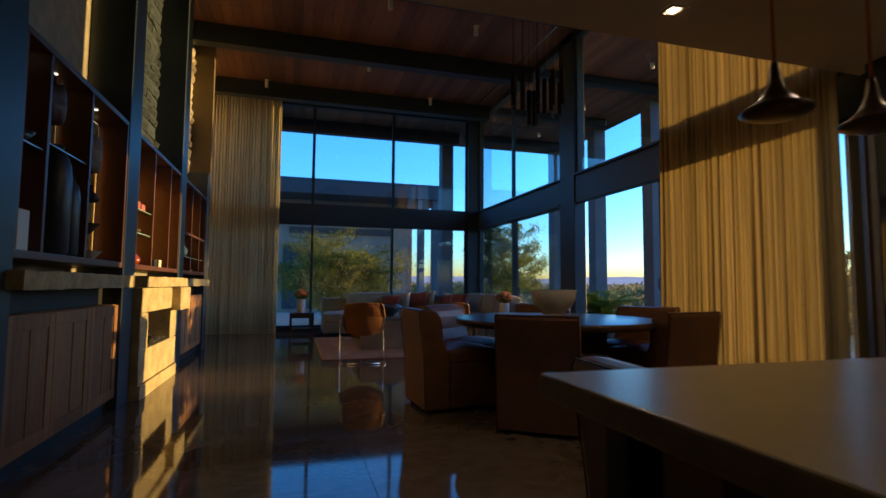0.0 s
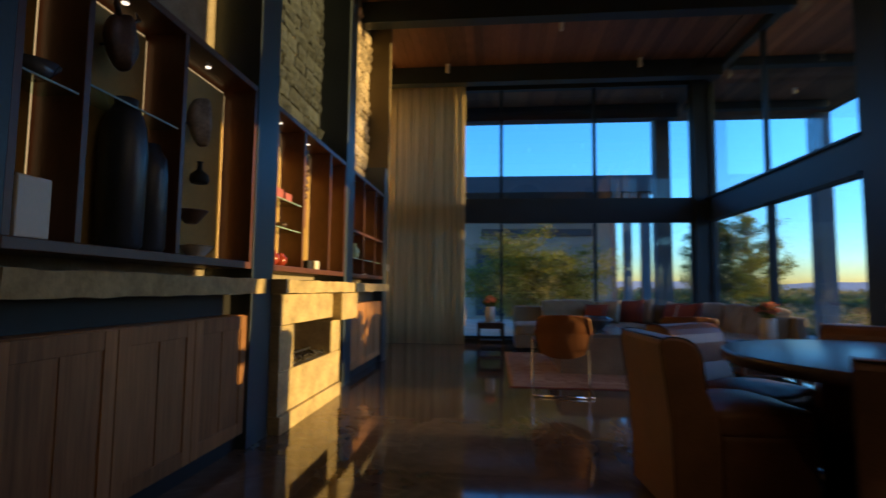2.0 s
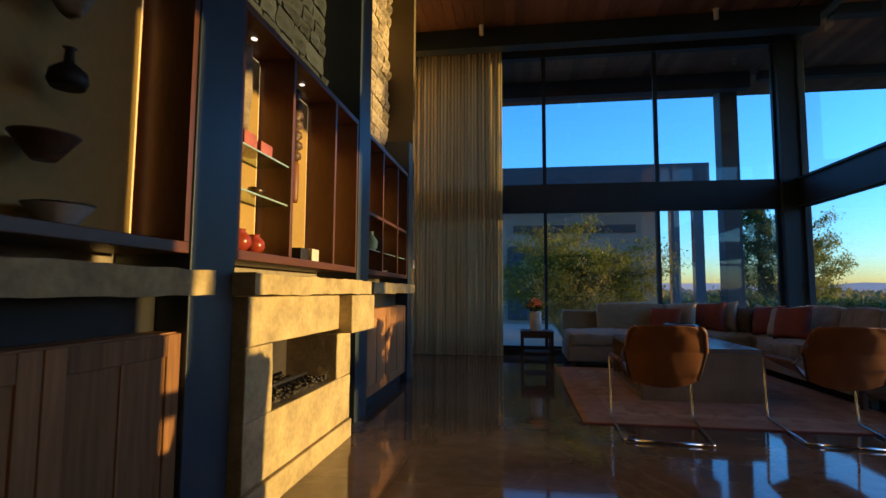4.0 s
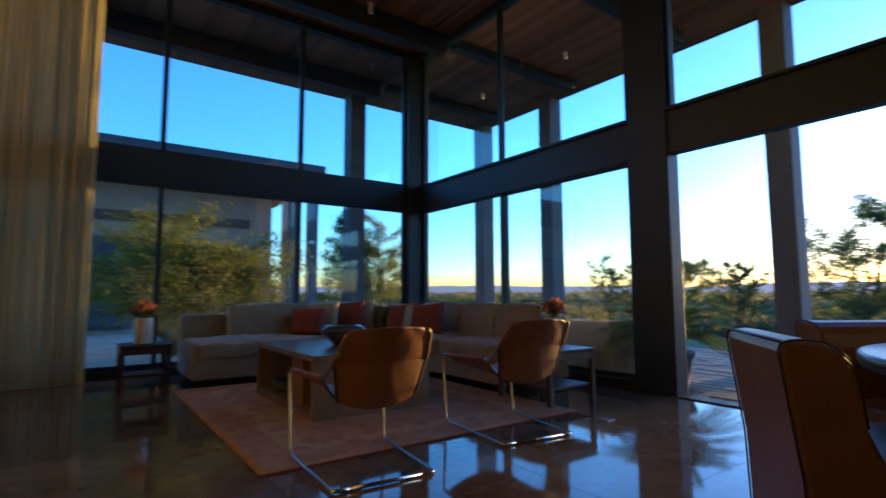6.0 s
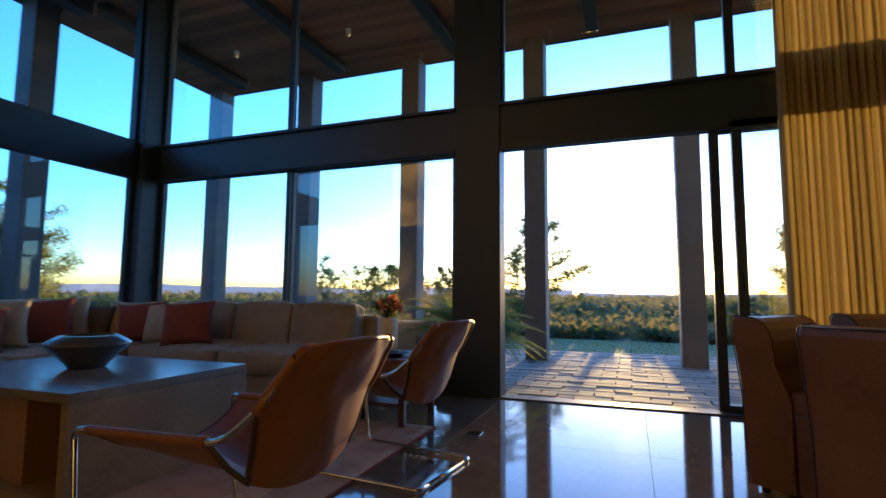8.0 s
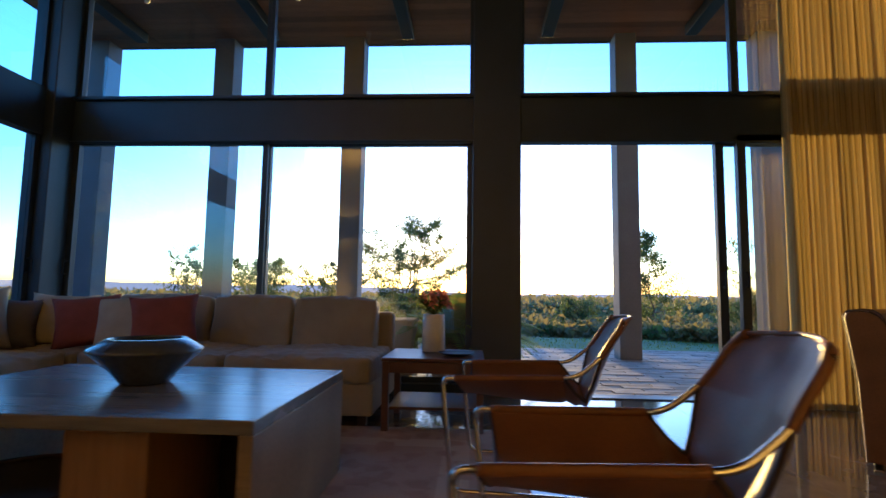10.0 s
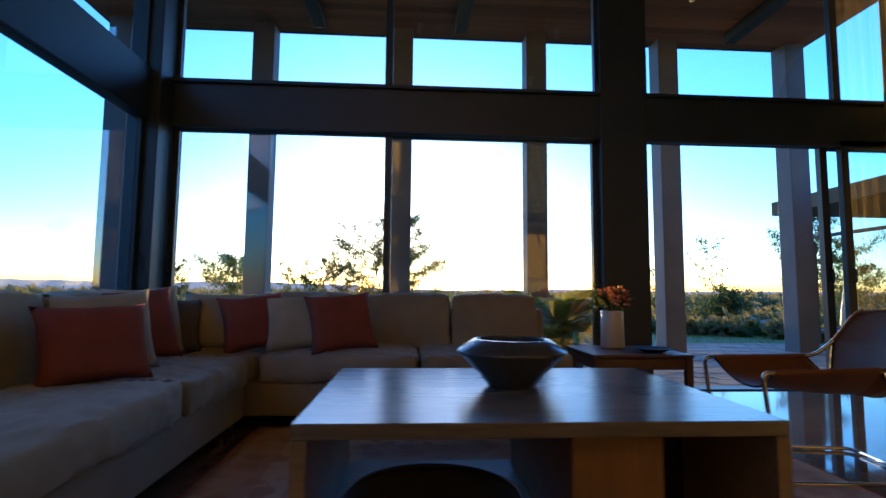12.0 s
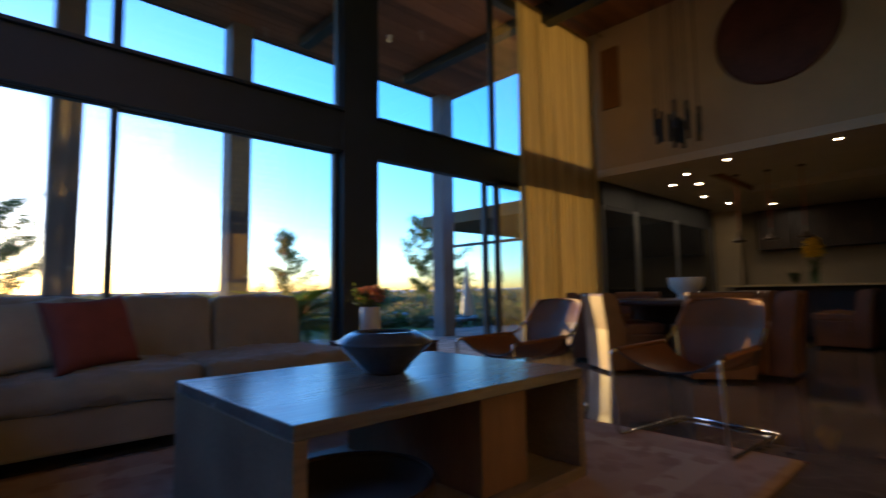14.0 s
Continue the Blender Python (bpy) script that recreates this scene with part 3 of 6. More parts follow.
window("window_7", "y", -1.5, 0.778, BEAM1 - 0.04, ZC - 0.07, 0.03, label="tall clerestory pane in a dark frame")
# doors
door_1 = window("door_1", "x", 9.90, 11.866, 0.09, BEAM0 + 0.045, 0.055, label="closed sliding glass door with a dark frame")
door_2 = window("door_2", "x", 7.924, 9.945, 0.09, BEAM0 + 0.045, 0.055, plane=XE + 0.075, label="closed sliding glass door with a dark frame")
door_3 = window("door_3", "y", 2.54, 4.366, 0.09, BEAM0 + 0.045, 0.05, label="closed sliding glass door with a dark frame")
door_4 = window("door_4", "y", 0.76, 2.59, 0.09, BEAM0 + 0.045, 0.05, plane=YN + 0.075, label="closed sliding glass door with a dark frame")
door_5 = window("door_5", "y", -1.5, 0.81, 0.09, BEAM0 + 0.045, 0.05, label="closed sliding glass door with a dark frame")
# the open leaf, slid back behind the curtain
door_6 = window("door_6", "x", 3.32, 5.52, 0.014, BEAM0 + 0.06, 0.075, plane=XE + 0.0, label="sliding glass door standing open")
door_7 = window("door_7", "x", 3.34, 5.68, 0.014, BEAM0 + 0.06, 0.075, plane=XE + 0.075, label="sliding glass door standing open")


def pull(parent, x, y, z, axis):
    d = Vector((-0.05, 0, 0)) if axis == "x" else Vector((0, -0.05, 0))
    p = Vector((x, y, z))
    part("handle", tube(rounded([p, p + d, p + d + Vector((0, 0, 0.13)), p + Vector((0, 0, 0.13))], 0.02), 0.008, 8), M_BLACK, parent, "black metal pull")


pull(door_1, XE - 0.002, 11.84, 1.04, "x")
pull(door_3, 4.34, YN - 0.002, 1.04, "y")
pull(door_7, XE + 0.045, 5.645, 1.0, "x")
pull(door_6, XE - 0.03, 5.485, 1.0, "x")

# curtain tracks along the ceiling
single("curtain_track", tube([(4.16, YS + 0.05, ZC - 0.13), (4.16, 11.5, ZC - 0.13)], 0.012, 8), M_CHROME, pose(0, 0, 0),
       "thin metal curtain track under the ceiling", "curtain track")
single("curtain_track", tube([(-1.35, 11.62, ZC - 0.10), (4.16, 11.62, ZC - 0.10)], 0.012, 8), M_CHROME, pose(0, 0, 0),
       "thin metal curtain track under the ceiling", "curtain track")


def curtain(name, p0, p1, z0, z1, folds, amp, seed, label, fabric):
    """A gathered curtain hung along p0-p1."""
    rnd = random.Random(seed)
    ph = [rnd.uniform(-1.1, 1.1) for _ in range(folds * 2 + 3)]
    am = [rnd.uniform(0.35, 1.3) for _ in range(folds * 2 + 3)]
    a, b = Vector((*p0, 0)), Vector((*p1, 0))
    along = (b - a).normalized()
    side = Vector((-along.y, along.x, 0))

    def fn(u, v):
        k = u * folds * 2
        i = int(k)
        f = k - i
        phase = ph[i] * (1 - f) + ph[i + 1] * f
        ampl = (am[i] * (1 - f) + am[i + 1] * f) * amp * (0.55 + 0.45 * (1 - v) + 0.1 * math.sin(v * 5 + i))
        w = math.sin(k * math.pi + phase) * ampl
        s = math.cos(k * math.pi + phase) * ampl * 0.35
        p = a.lerp(b, u) + side * w + along * s
        return (p.x, p.y, z0 + (z1 - z0) * v)
    top = thing(name, pose(0, 0, 0), label, "curtain")
    part("cloth", sheet(fn, folds * 14, 16), fabric, top)
    part("heading", sheet(lambda u, v: Vector(fn(u, 0.985 + 0.015 * v)) + side * 0.004, folds * 14, 1, 0.003), fabric, top, "stitched heading tape")
    return top


curtain("curtain", (4.38, 5.24), (4.38, 3.32), 0.004, ZC - 0.12, 38, 0.06, 3, "tall gathered ochre sheer curtain glowing in the low sun", M_CURTAIN)
curtain("curtain", (-1.46, 11.72), (0.08, 11.72), 0.004, ZC - 0.09, 27, 0.046, 5, "tall gathered sheer curtain beside the glass wall, cloth lightened to beige to brighten it", M_CURTAIN_PALE)

# floor-to-ceiling posts of the shelf wall
for i, (y0, y1) in enumerate([(3.285, 3.56), (5.285, 5.60), (7.355, 7.66)]):
    struct("post", box(XW + 0.005, -0.935, y0, y1, 0, ZC - 0.002, 0.005), M_POST, "blue-grey steel post")
struct("post_end", box(XW + 0.005, -0.932, 9.235, 9.42, 0, BEAM1, 0.005), M_POST, "blue-grey steel post")


def shelf_bay(y0, y1, uprights, glass_shelves, wood_shelves=(), top=2.39, label=""):
    """One open display cabinet set between the posts: carcass, uprights, back panels, glass shelves and downlights."""
    t = thing("display_cabinet", pose(-1.255, y0, 1.16), label, "cabinet", "display cabinets of the shelf wall")
    w, d, h = y1 - y0, 0.315, top - 1.16
    part("bottom_board", box(0, d, 0, w, 0, 0.045, 0.004), M_MAHOG, t)
    part("top_board", box(0, d, 0, w, h - 0.04, h, 0.004), M_MAHOG, t)
    part("side_panel", box(0, d - 0.002, 0, 0.03, 0.046, h - 0.041), M_MAHOG, t)
    part("side_panel", box(0, d - 0.002, w - 0.03, w, 0.046, h - 0.041), M_MAHOG, t)
    part("back_panel", box(0, 0.012, 0.031, w - 0.031, 0.046, h - 0.041), M_MAHOG, t)
    stops = [0.03] + [u - y0 for u in uprights] + [w - 0.03]
    for u in stops[1:-1]:
        part("upright", box(0.013, d - 0.001, u - 0.016, u + 0.016, 0.046, h - 0.041, 0.003), M_MAHOG, t)
    for a, b in zip(stops, stops[1:]):
        a2, b2 = a + 0.018, b - 0.045
        part("niche_panel", box(0.014, 0.115, a2, b2, 0.05, h - 0.075), M_BACK, t, "ochre back panel")
        part("led_strip", box(0.095, 0.113, b2 + 0.001, b2 + 0.010, 0.06, h - 0.085), M_STRIP, t, "warm glowing strip at the panel edge")
        part("led_strip", box(0.095, 0.113, a2 + 0.01, b2 - 0.01, h - 0.074, h - 0.066), M_STRIP, t, "warm glowing strip at the panel edge")
        part("downlight", lathe([(0.0, -0.006), (0.014, -0.005), (0.016, -0.003), (0.016, 0.0)], 16), M_LEDSMALL, t, "small lit downlight", m=pose(0.20, (a + b) / 2, h - 0.041))
    for a, b in zip(stops, stops[1:]):
        for z in glass_shelves.get(round(a, 2), glass_shelves.get("all", ())):
            pane = part("glass_shelf", box(0.118, d - 0.024, a + 0.017, b - 0.017, z, z + 0.009), M_SHELFGL, t, "clear glass shelf")
            part("edge", box(d - 0.0238, d - 0.020, a + 0.017, b - 0.017, z + 0.0005, z + 0.0085), M_GLASSEDGE, pane, "pale blue-green strip painting the light in the edge")
    for z in wood_shelves:
        part("wood_shelf", box(0.014, d - 0.004, 0.031, w - 0.031, z, z + 0.028), M_MAHOG, t)
    return t


shelf_bay(3.565, 5.28, [3.87, 4.49], {0.03: (0.62,), 0.31: (0.68,), 0.92: (0.22, 0.46, 0.62)}, label="dark red-brown display cabinet with ochre back panels")
shelf_bay(5.605, 7.35, [6.17, 6.85], {0.03: (0.33, 0.55), 0.57: (0.33, 0.55), 1.25: (0.74,)}, label="red-brown display cabinet lit by the low sun")
shelf_bay(7.665, 9.23, [8.15, 8.75], {"all": (0.22,)}, wood_shelves=(0.52,), label="red-brown display cabinet with a middle shelf")


def base_cabinet(y0, y1, doors, label):
    """A low cupboard under the stone ledge, with framed doors."""
    t = thing("base_cabinet", pose(-1.255, y0, 0), label, "cabinet", "base cabinets of the shelf wall")
    w, d = y1 - y0, 0.30
    part("plinth", box(0.0, d - 0.05, 0.004, w - 0.004, 0, 0.10), M_BLACK, t, "recessed black plinth")
    part("body", box(0, d - 0.022, 0, w, 0.101, 0.86, 0.003), M_WALNUT, t)
    # set-back block fills the gap under the ledge; black stands for its shade
    part("recess", box(0, d - 0.12, 0, w, 0.861, 1.0), M_BLACK, t, "black filler painting the shade of the gap under the ledge")
    dw = w / doors
    for i in range(doors):
        a, b = i * dw + 0.003, (i + 1) * dw - 0.003
        x0, x1 = d - 0.021, d
        door = part("door", box(x0, x1 - 0.008, a + 0.07, b - 0.07, 0.18, 0.78), M_WALNUT, t)
        part("stile", box(x0, x1, a, a + 0.072, 0.108, 0.855, 0.002), M_WALNUT, door)
        part("stile", box(x0, x1, b - 0.072, b, 0.108, 0.855, 0.002), M_WALNUT, door)
        part("rail", box(x0, x1 - 0.001, a + 0.0725, b - 0.0725, 0.775, 0.855, 0.002), M_WALNUT, door)
        part("rail", box(x0, x1 - 0.001, a + 0.0725, b - 0.0725, 0.108, 0.188, 0.002), M_WALNUT, door)
        n = 2
        for k in range(1, n):
            yk = a + 0.07 + (b - a - 0.14) * k / n
            part("moulding", box(x1 - 0.0078, x1 - 0.003, yk - 0.006, yk + 0.006, 0.19, 0.774), M_WALNUT, door)
    return t


base_cabinet(3.565, 5.28, 3, "walnut base cabinet with framed doors")
base_cabinet(7.665, 9.23, 2, "walnut base cabinet with framed doors lit by low sun")


def ledge(y0, y1, x1, seed, label):
    """A rough-edged stone slab."""
    bm = box(-1.255, x1, y0, y1, 0.998, 1.095)
    bmesh.ops.subdivide_edges(bm, edges=[e for e in bm.edges if abs(e.verts[0].co.y - e.verts[1].co.y) > 0.1], cuts=30, use_grid_fill=True)
    off = Vector((seed * 7.1, seed * 3.3, 1.7))
    for v in bm.verts:
        if v.co.x > -0.95:
            v.co += noise.noise_vector(v.co * 9 + off) * 0.008
            v.co.x += noise.noise(v.co * 2.3 + off) * 0.012
    for f in bm.faces:
        f.smooth = False
    return single("stone_ledge", bm, M_STONE, pose(0, 0, 0), label, "ledge", "stone ledges of the shelf wall")


ledge(3.50, 5.33, -0.855, 1, "rough-edged pale limestone ledge over walnut cupboards")
ledge(5.58, 7.42, -0.83, 2, "rough-edged pale limestone mantel over the fireplace")
ledge(7.60, 9.30, -0.855, 3, "rough-edged pale limestone ledge over walnut cupboards")

# fireplace
fire = thing("fireplace", pose(-1.255, 5.605, 0), "pale limestone fireplace with an open firebox in low sunlight", "fireplace")


def rough_block(x0, x1, y0, y1, z0, z1, seed, amount=0.004):
    bm = box(x0, x1, y0, y1, z0, z1, 0.006)
    bmesh.ops.subdivide_edges(bm, edges=bm.edges[:], cuts=5, use_grid_fill=True)
    off = Vector((seed * 5.7, seed, seed * 2.2))
    for v in bm.verts:
        v.co += noise.noise_vector(v.co * 7 + off) * amount
    return bm


part("header", rough_block(0, 0.385, 0, 1.185, 0.765, 0.99, 1), M_STONE, fire)
part("corbel", rough_block(0, 0.475, 1.19, 1.72, 0.735, 0.99, 2), M_STONE, fire)
part("jamb", rough_block(0, 0.385, 0, 0.255, 0.435, 0.762, 3), M_STONE, fire)
part("jamb", rough_block(0, 0.385, 1.16, 1.43, 0.435, 0.732, 4), M_STONE, fire)
part("hearth_wall", rough_block(0, 0.385, 0, 1.43, 0.13, 0.432, 5), M_STONE, fire)
part("base_course", rough_block(0, 0.405, 0, 1.43, 0.0, 0.127, 6), M_STONE, fire)
part("recess_panel", box(0.0, 0.28, 1.445, 1.745, 0.0, 0.73), M_POST, fire, "blue-grey panel beside the hearth")
part("firebox_back", box(0.01, 0.03, 0.256, 1.159, 0.436, 0.76), M_BURNT, fire, "sooty firebox lining")
bm = bmesh.new()
rnd = random.Random(8)
for i in range(620):
    x, y, r = rnd.uniform(0.05, 0.34), rnd.uniform(0.29, 1.13), rnd.uniform(0.007, 0.016)
    one = bmesh.new()
    bmesh.ops.create_icosphere(one, subdivisions=1, radius=r)
    join(bm, one, Matrix.Translation((x, y, 0.438 + r * 0.7 + 0.012 * rnd.random())) @ Matrix.Diagonal((1.2, 0.9, 0.75, 1)))
tagged(part("pebble_bed", bm, M_PEBBLE, fire, "dark lava pebbles"), kind="stuff")
part("gas_bar", tube([(0.2, 0.3, 0.485), (0.2, 1.1, 0.485)], 0.012, 8), M_BLACK, fire, "black gas burner bar")

single("thermostat", box(-0.004, 0.012, -0.035, 0.035, -0.05, 0.05, 0.004), M_WHITE, pose(-0.926, 9.50, 1.34),
       "small white thermostat on the wall end", "thermostat")


# ---------------------------------------------------------------- objects on the shelves
def on_shelf(name, bm, material, y, z, label, category, x=-1.035, rz=0, group=""):
    return single(name, bm, material, pose(x, y, z, 0, 0, rz), label, category, group)


S0 = 1.206
on_shelf("tall_vase", lathe([(0.08, 0), (0.095, 0.02), (0.10, 0.45), (0.09, 0.56), (0.07, 0.62), (0.045, 0.66), (0.05, 0.69)], 26), M_TALLVASE, 4.20, S0,
         "tall blue-black bottle vase on the bottom board", "vase")
on_shelf("tall_vase", lathe([(0.07, 0), (0.085, 0.02), (0.085, 0.38), (0.075, 0.46), (0.05, 0.50), (0.04, 0.53)], 26), M_TALLVASE, 4.38, S0,
         "shorter blue-black bottle vase on the bottom board", "vase", x=-1.035)


def mask(seed, w, h, horn=True):
    bm = bmesh.new()
    bmesh.ops.create_uvsphere(bm, u_segments=22, v_segments=18, radius=1)
    off = Vector((seed * 3.1, seed, 0))
    for v in bm.verts:
        c = v.co
        x, y, z = c.x, c.y, c.z
        taper = 1 - 0.28 * max(0, -z)
        v.co = Vector((x * w * 0.22 + 0.04, y * w * 0.5 * taper, z * h * 0.5))
        v.co.x += 0.035 * math.exp(-((y / 0.18) ** 2)) * (x > 0) + 0.012 * noise.noise(c * 4 + off)
        for s in (-1, 1):
            v.co.x -= 0.03 * math.exp(-(((y - s * 0.4) / 0.16) ** 2) - (((z - 0.2) / 0.12) ** 2)) * (x > 0)
    for f in bm.faces:
        f.smooth = True
    tube([(-0.08, 0, 0.0), (0.03, 0, 0.0)], 0.006, 6, bm=bm)
    if horn:
        for s in (-1, 1):
            tube([(0.05, s * w * 0.2, h * 0.42), (0.06, s * w * 0.36, h * 0.56), (0.05, s * w * 0.3, h * 0.68)], 0.01, 6, bm=bm, taper=[0.016, 0.012, 0.004])
    return bm


on_shelf("carving", mask(1, 0.20, 0.26), M_MASK, 4.15, 2.14, "dark carved wooden ornament on a peg", "carving", x=-1.075)
on_shelf("carving", mask(2, 0.20, 0.28, False), M_CARVED, 4.78, 1.98, "grey carved wooden ornament on a peg", "carving", x=-1.075)
on_shelf("bowl", lathe([(0.04, 0), (0.05, 0.01), (0.09, 0.06), (0.095, 0.065), (0.085, 0.055), (0.0, 0.02)], 26), M_WHITE, 4.80, S0,
         "pale shallow bowl on the bottom board", "bowl")
on_shelf("bowl", lathe([(0.03, 0), (0.04, 0.01), (0.085, 0.07), (0.09, 0.075), (0.08, 0.07), (0.0, 0.02)], 26), M_MASK, 4.74, 1.39,
         "dark wooden bowl on a glass shelf", "bowl")
on_shelf("bottle", lathe([(0.045, 0), (0.055, 0.02), (0.05, 0.05), (0.015, 0.08), (0.012, 0.12), (0.02, 0.125)], 20), M_BLACK, 4.80, 1.63,
         "small black bottle on a glass shelf", "bottle")
on_shelf("box", box(-0.07, 0.07, -0.07, 0.07, 0, 0.22, 0.006), M_WHITE, 3.70, S0, "cream keepsake box on the bottom board", "box")
on_shelf("bowl", lathe([(0.03, 0), (0.05, 0.01), (0.09, 0.06), (0.08, 0.055), (0.0, 0.02)], 22), M_BOWL, 3.72, 1.79, "small grey bowl on a glass shelf", "bowl")


def totem(seed, h):
    rnd = random.Random(seed)
    z, prof = 0, [(0.0, 0.0)]
    while z < h * 0.55:
        k = rnd.uniform(0.035, 0.06)
        prof += [(k * 0.4, z), (k, z + 0.02), (k * 0.9, z + 0.05), (k * 0.45, z + 0.064)]
        z += 0.066
    return lathe(prof + [(0.0, z + 0.004)], 14)


on_shelf("relief_panel", join(None, mask(5, 0.16, 0.46, False)), M_CARVED, 5.85, 2.06, "grey carved relief hung on the back panel", "carving", x=-1.125)
tot = thing("totem", pose(-1.05, 6.42, 1.80), "carved totem with a bright orange lower half", "carving")
part("carving", totem(3, 0.75), M_MASK, tot, m=pose(0, 0, 0.02))
part("staff", lathe([(0.022, -0.24), (0.03, -0.22), (0.03, 0.0), (0.02, 0.02)], 14), M_LEATHER, tot, "orange shaft")
part("peg", tube([(-0.10, 0, 0.25), (0, 0, 0.25)], 0.008, 6), M_BLACK, tot)
for k, y in enumerate((5.76, 5.92)):
    on_shelf("gift_box", box(-0.07, 0.07, -0.06, 0.06, 0, 0.07 - 0.01 * k, 0.004), M_BOOKPINK, y, 1.722, "small pink patterned box on a glass shelf", "box", x=-1.04)
for k, (y, r) in enumerate(((5.80, 0.062), (5.95, 0.055))):
    on_shelf("red_pot", lathe([(r * 0.5, 0), (r, r * 0.6), (r * 0.95, r * 1.2), (r * 0.45, r * 1.7), (r * 0.55, r * 1.85), (0, r * 1.7)], 22), M_RED, y, S0,
             "glossy red lidded pot on the bottom board", "pot", x=-1.04)
on_shelf("brass_bowl", lathe([(0.02, 0), (0.045, 0.03), (0.04, 0.05), (0.0, 0.03)], 18), M_BRONZE, 5.93, 1.502, "small bronze cup on a glass shelf", "cup", x=-1.03)
on_shelf("book", box(-0.05, 0.05, -0.055, 0.055, 0, 0.075, 0.003), M_WHITE, 6.55, S0, "small cream block on the bottom board", "ornament", x=-1.0)
on_shelf("book", box(-0.04, 0.04, -0.05, 0.05, 0, 0.07, 0.003), M_BLACK, 6.40, S0, "small black block on the bottom board", "ornament", x=-1.0)
on_shelf("candlestick", lathe([(0.03, 0), (0.032, 0.01), (0.01, 0.03), (0.012, 0.2), (0.025, 0.22), (0.02, 0.28)], 16), M_MASK, 7.02, 1.92,
         "slim wooden candlestick on a glass shelf", "candlestick", x=-1.05)
on_shelf("picture_frame", box(-0.01, 0.01, -0.09, 0.09, 0, 0.26, 0.003), M_WHITE, 7.86, 1.71, "small cream frame standing on the middle shelf", "picture frame", x=-1.06)
on_shelf("figure_ornament", totem(6, 0.36), M_MASK, 8.32, 1.71, "dark turned ornament on the middle shelf", "ornament", x=-1.035)
on_shelf("celadon_vase", lathe([(0.035, 0), (0.06, 0.03), (0.065, 0.09), (0.03, 0.14), (0.02, 0.17), (0.03, 0.18)], 22), M_TEAL, 8.05, 1.392,
         "pale green bulbous vase on a glass shelf", "vase", x=-1.03)
on_shelf("tray", lathe([(0.06, 0), (0.09, 0.012), (0.085, 0.012), (0.0, 0.006)], 22), M_WHITE, 8.35, S0, "small white dish on the bottom board", "dish", x=-1.03)


# ---------------------------------------------------------------- dining place
CX, CY = 2.68, 4.645
table = thing("dining_table", pose(CX, CY, 0), "round dark wood dining table on a drum pedestal", "table")
part("tabletop", lathe([(0.82, 0.69), (0.875, 0.695), (0.885, 0.712), (0.885, 0.738), (0.878, 0.748), (0.868, 0.75), (0.0, 0.75)], 72), M_TABLE, table)
part("pedestal", lathe([(0.46, 0.0), (0.475, 0.008), (0.475, 0.05), (0.455, 0.06), (0.455, 0.62), (0.475, 0.63), (0.475, 0.675), (0.50, 0.689)], 48), M_DARKWD, table)


def dining_chair():
    """A leather-covered chair: its back towards +y of its own space, the sitter looks to -y."""
    t = thing("dining_chair", pose(0, 0, 0), "leather slipcovered dining chair with dark piping", "chair", "chairs round the dining table")
    w = 0.29
    # back slab with a leaning outer face and a curved inner side
    prof = [(0.30, 0.03), (0.315, 0.45), (0.36, 0.80), (0.352, 0.822), (0.335, 0.832), (0.30, 0.835), (0.25, 0.828), (0.213, 0.808), (0.188, 0.775), (0.172, 0.72), (0.16, 0.60), (0.12, 0.50), (0.10, 0.44), (0.10, 0.03)]
    bm = bmesh.new()
    left = [bm.verts.new((-w, y, z)) for y, z in prof]
    right = [bm.verts.new((w, y, z)) for y, z in prof]
    n = len(prof)
    for i in range(n):
        bm.faces.new((left[i], left[(i + 1) % n], right[(i + 1) % n], right[i]))
    bm.faces.new(left[::-1])
    bm.faces.new(right)
    bmesh.ops.recalc_face_normals(bm, faces=bm.faces)
    bmesh.ops.bevel(bm, geom=[e for e in bm.edges if abs(e.verts[0].co.x - e.verts[1].co.x) < 1e-5], offset=0.014, segments=2, profile=0.6, affect="EDGES")
    part("backrest", bm, M_LEATHER2, t)
    bm = box(-w, w, -0.33, 0.098, 0.03, 0.40, 0.02)
    bmesh.ops.subdivide_edges(bm, edges=bm.edges[:], cuts=3, use_grid_fill=True)
    for v in bm.verts:
        v.co += noise.noise_vector(v.co * 5) * 0.006
    part("skirt", bm, M_LEATHER2, t)
    bm = cushion(0.575, 0.46, 0.11, 0.6, 0.035, 2, 10, 0.004)
    part("seat", bm, M_LEATHER2, t, "soft brown leather seat", m=pose(0, -0.115, 0.445))
    for s in (-1, 1):
        part("piping", tube([(s * (w - 0.004), y + 0.004 * (i < 4), z + 0.001) for i, (y, z) in enumerate(prof[:11])], 0.0035, 6), M_PIPING, t, "dark leather piping")
    part("piping", tube([(-w + 0.01, 0.3535, 0.828), (w - 0.01, 0.3535, 0.828)], 0.0035, 6), M_PIPING, t, "dark leather piping")
    for sx in (-1, 1):
        for y in (-0.28, 0.25):
            part("foot", lathe([(0.018, 0), (0.022, 0.03)], 10), M_BLACK, t, m=pose(sx * 0.24, y, 0))
    return t


first_chair = dining_chair()
first_chair.matrix_world = pose(2.05, 5.33, 0, 0, 0, 38)
for cx, cy, turn in ((2.92, 5.40, -36), (3.62, 4.74, -60), (3.44, 4.18, 188), (2.23, 3.985, 145), (1.74, 4.81, 94)):
    copy_thing(first_chair, pose(cx, cy, 0, 0, 0, turn))
stool = copy_thing(first_chair, pose(1.55, 1.52, 0, 0, 0, 86))
tagged(stool, "leather slipcovered chair drawn up to the kitchen island", "chair")

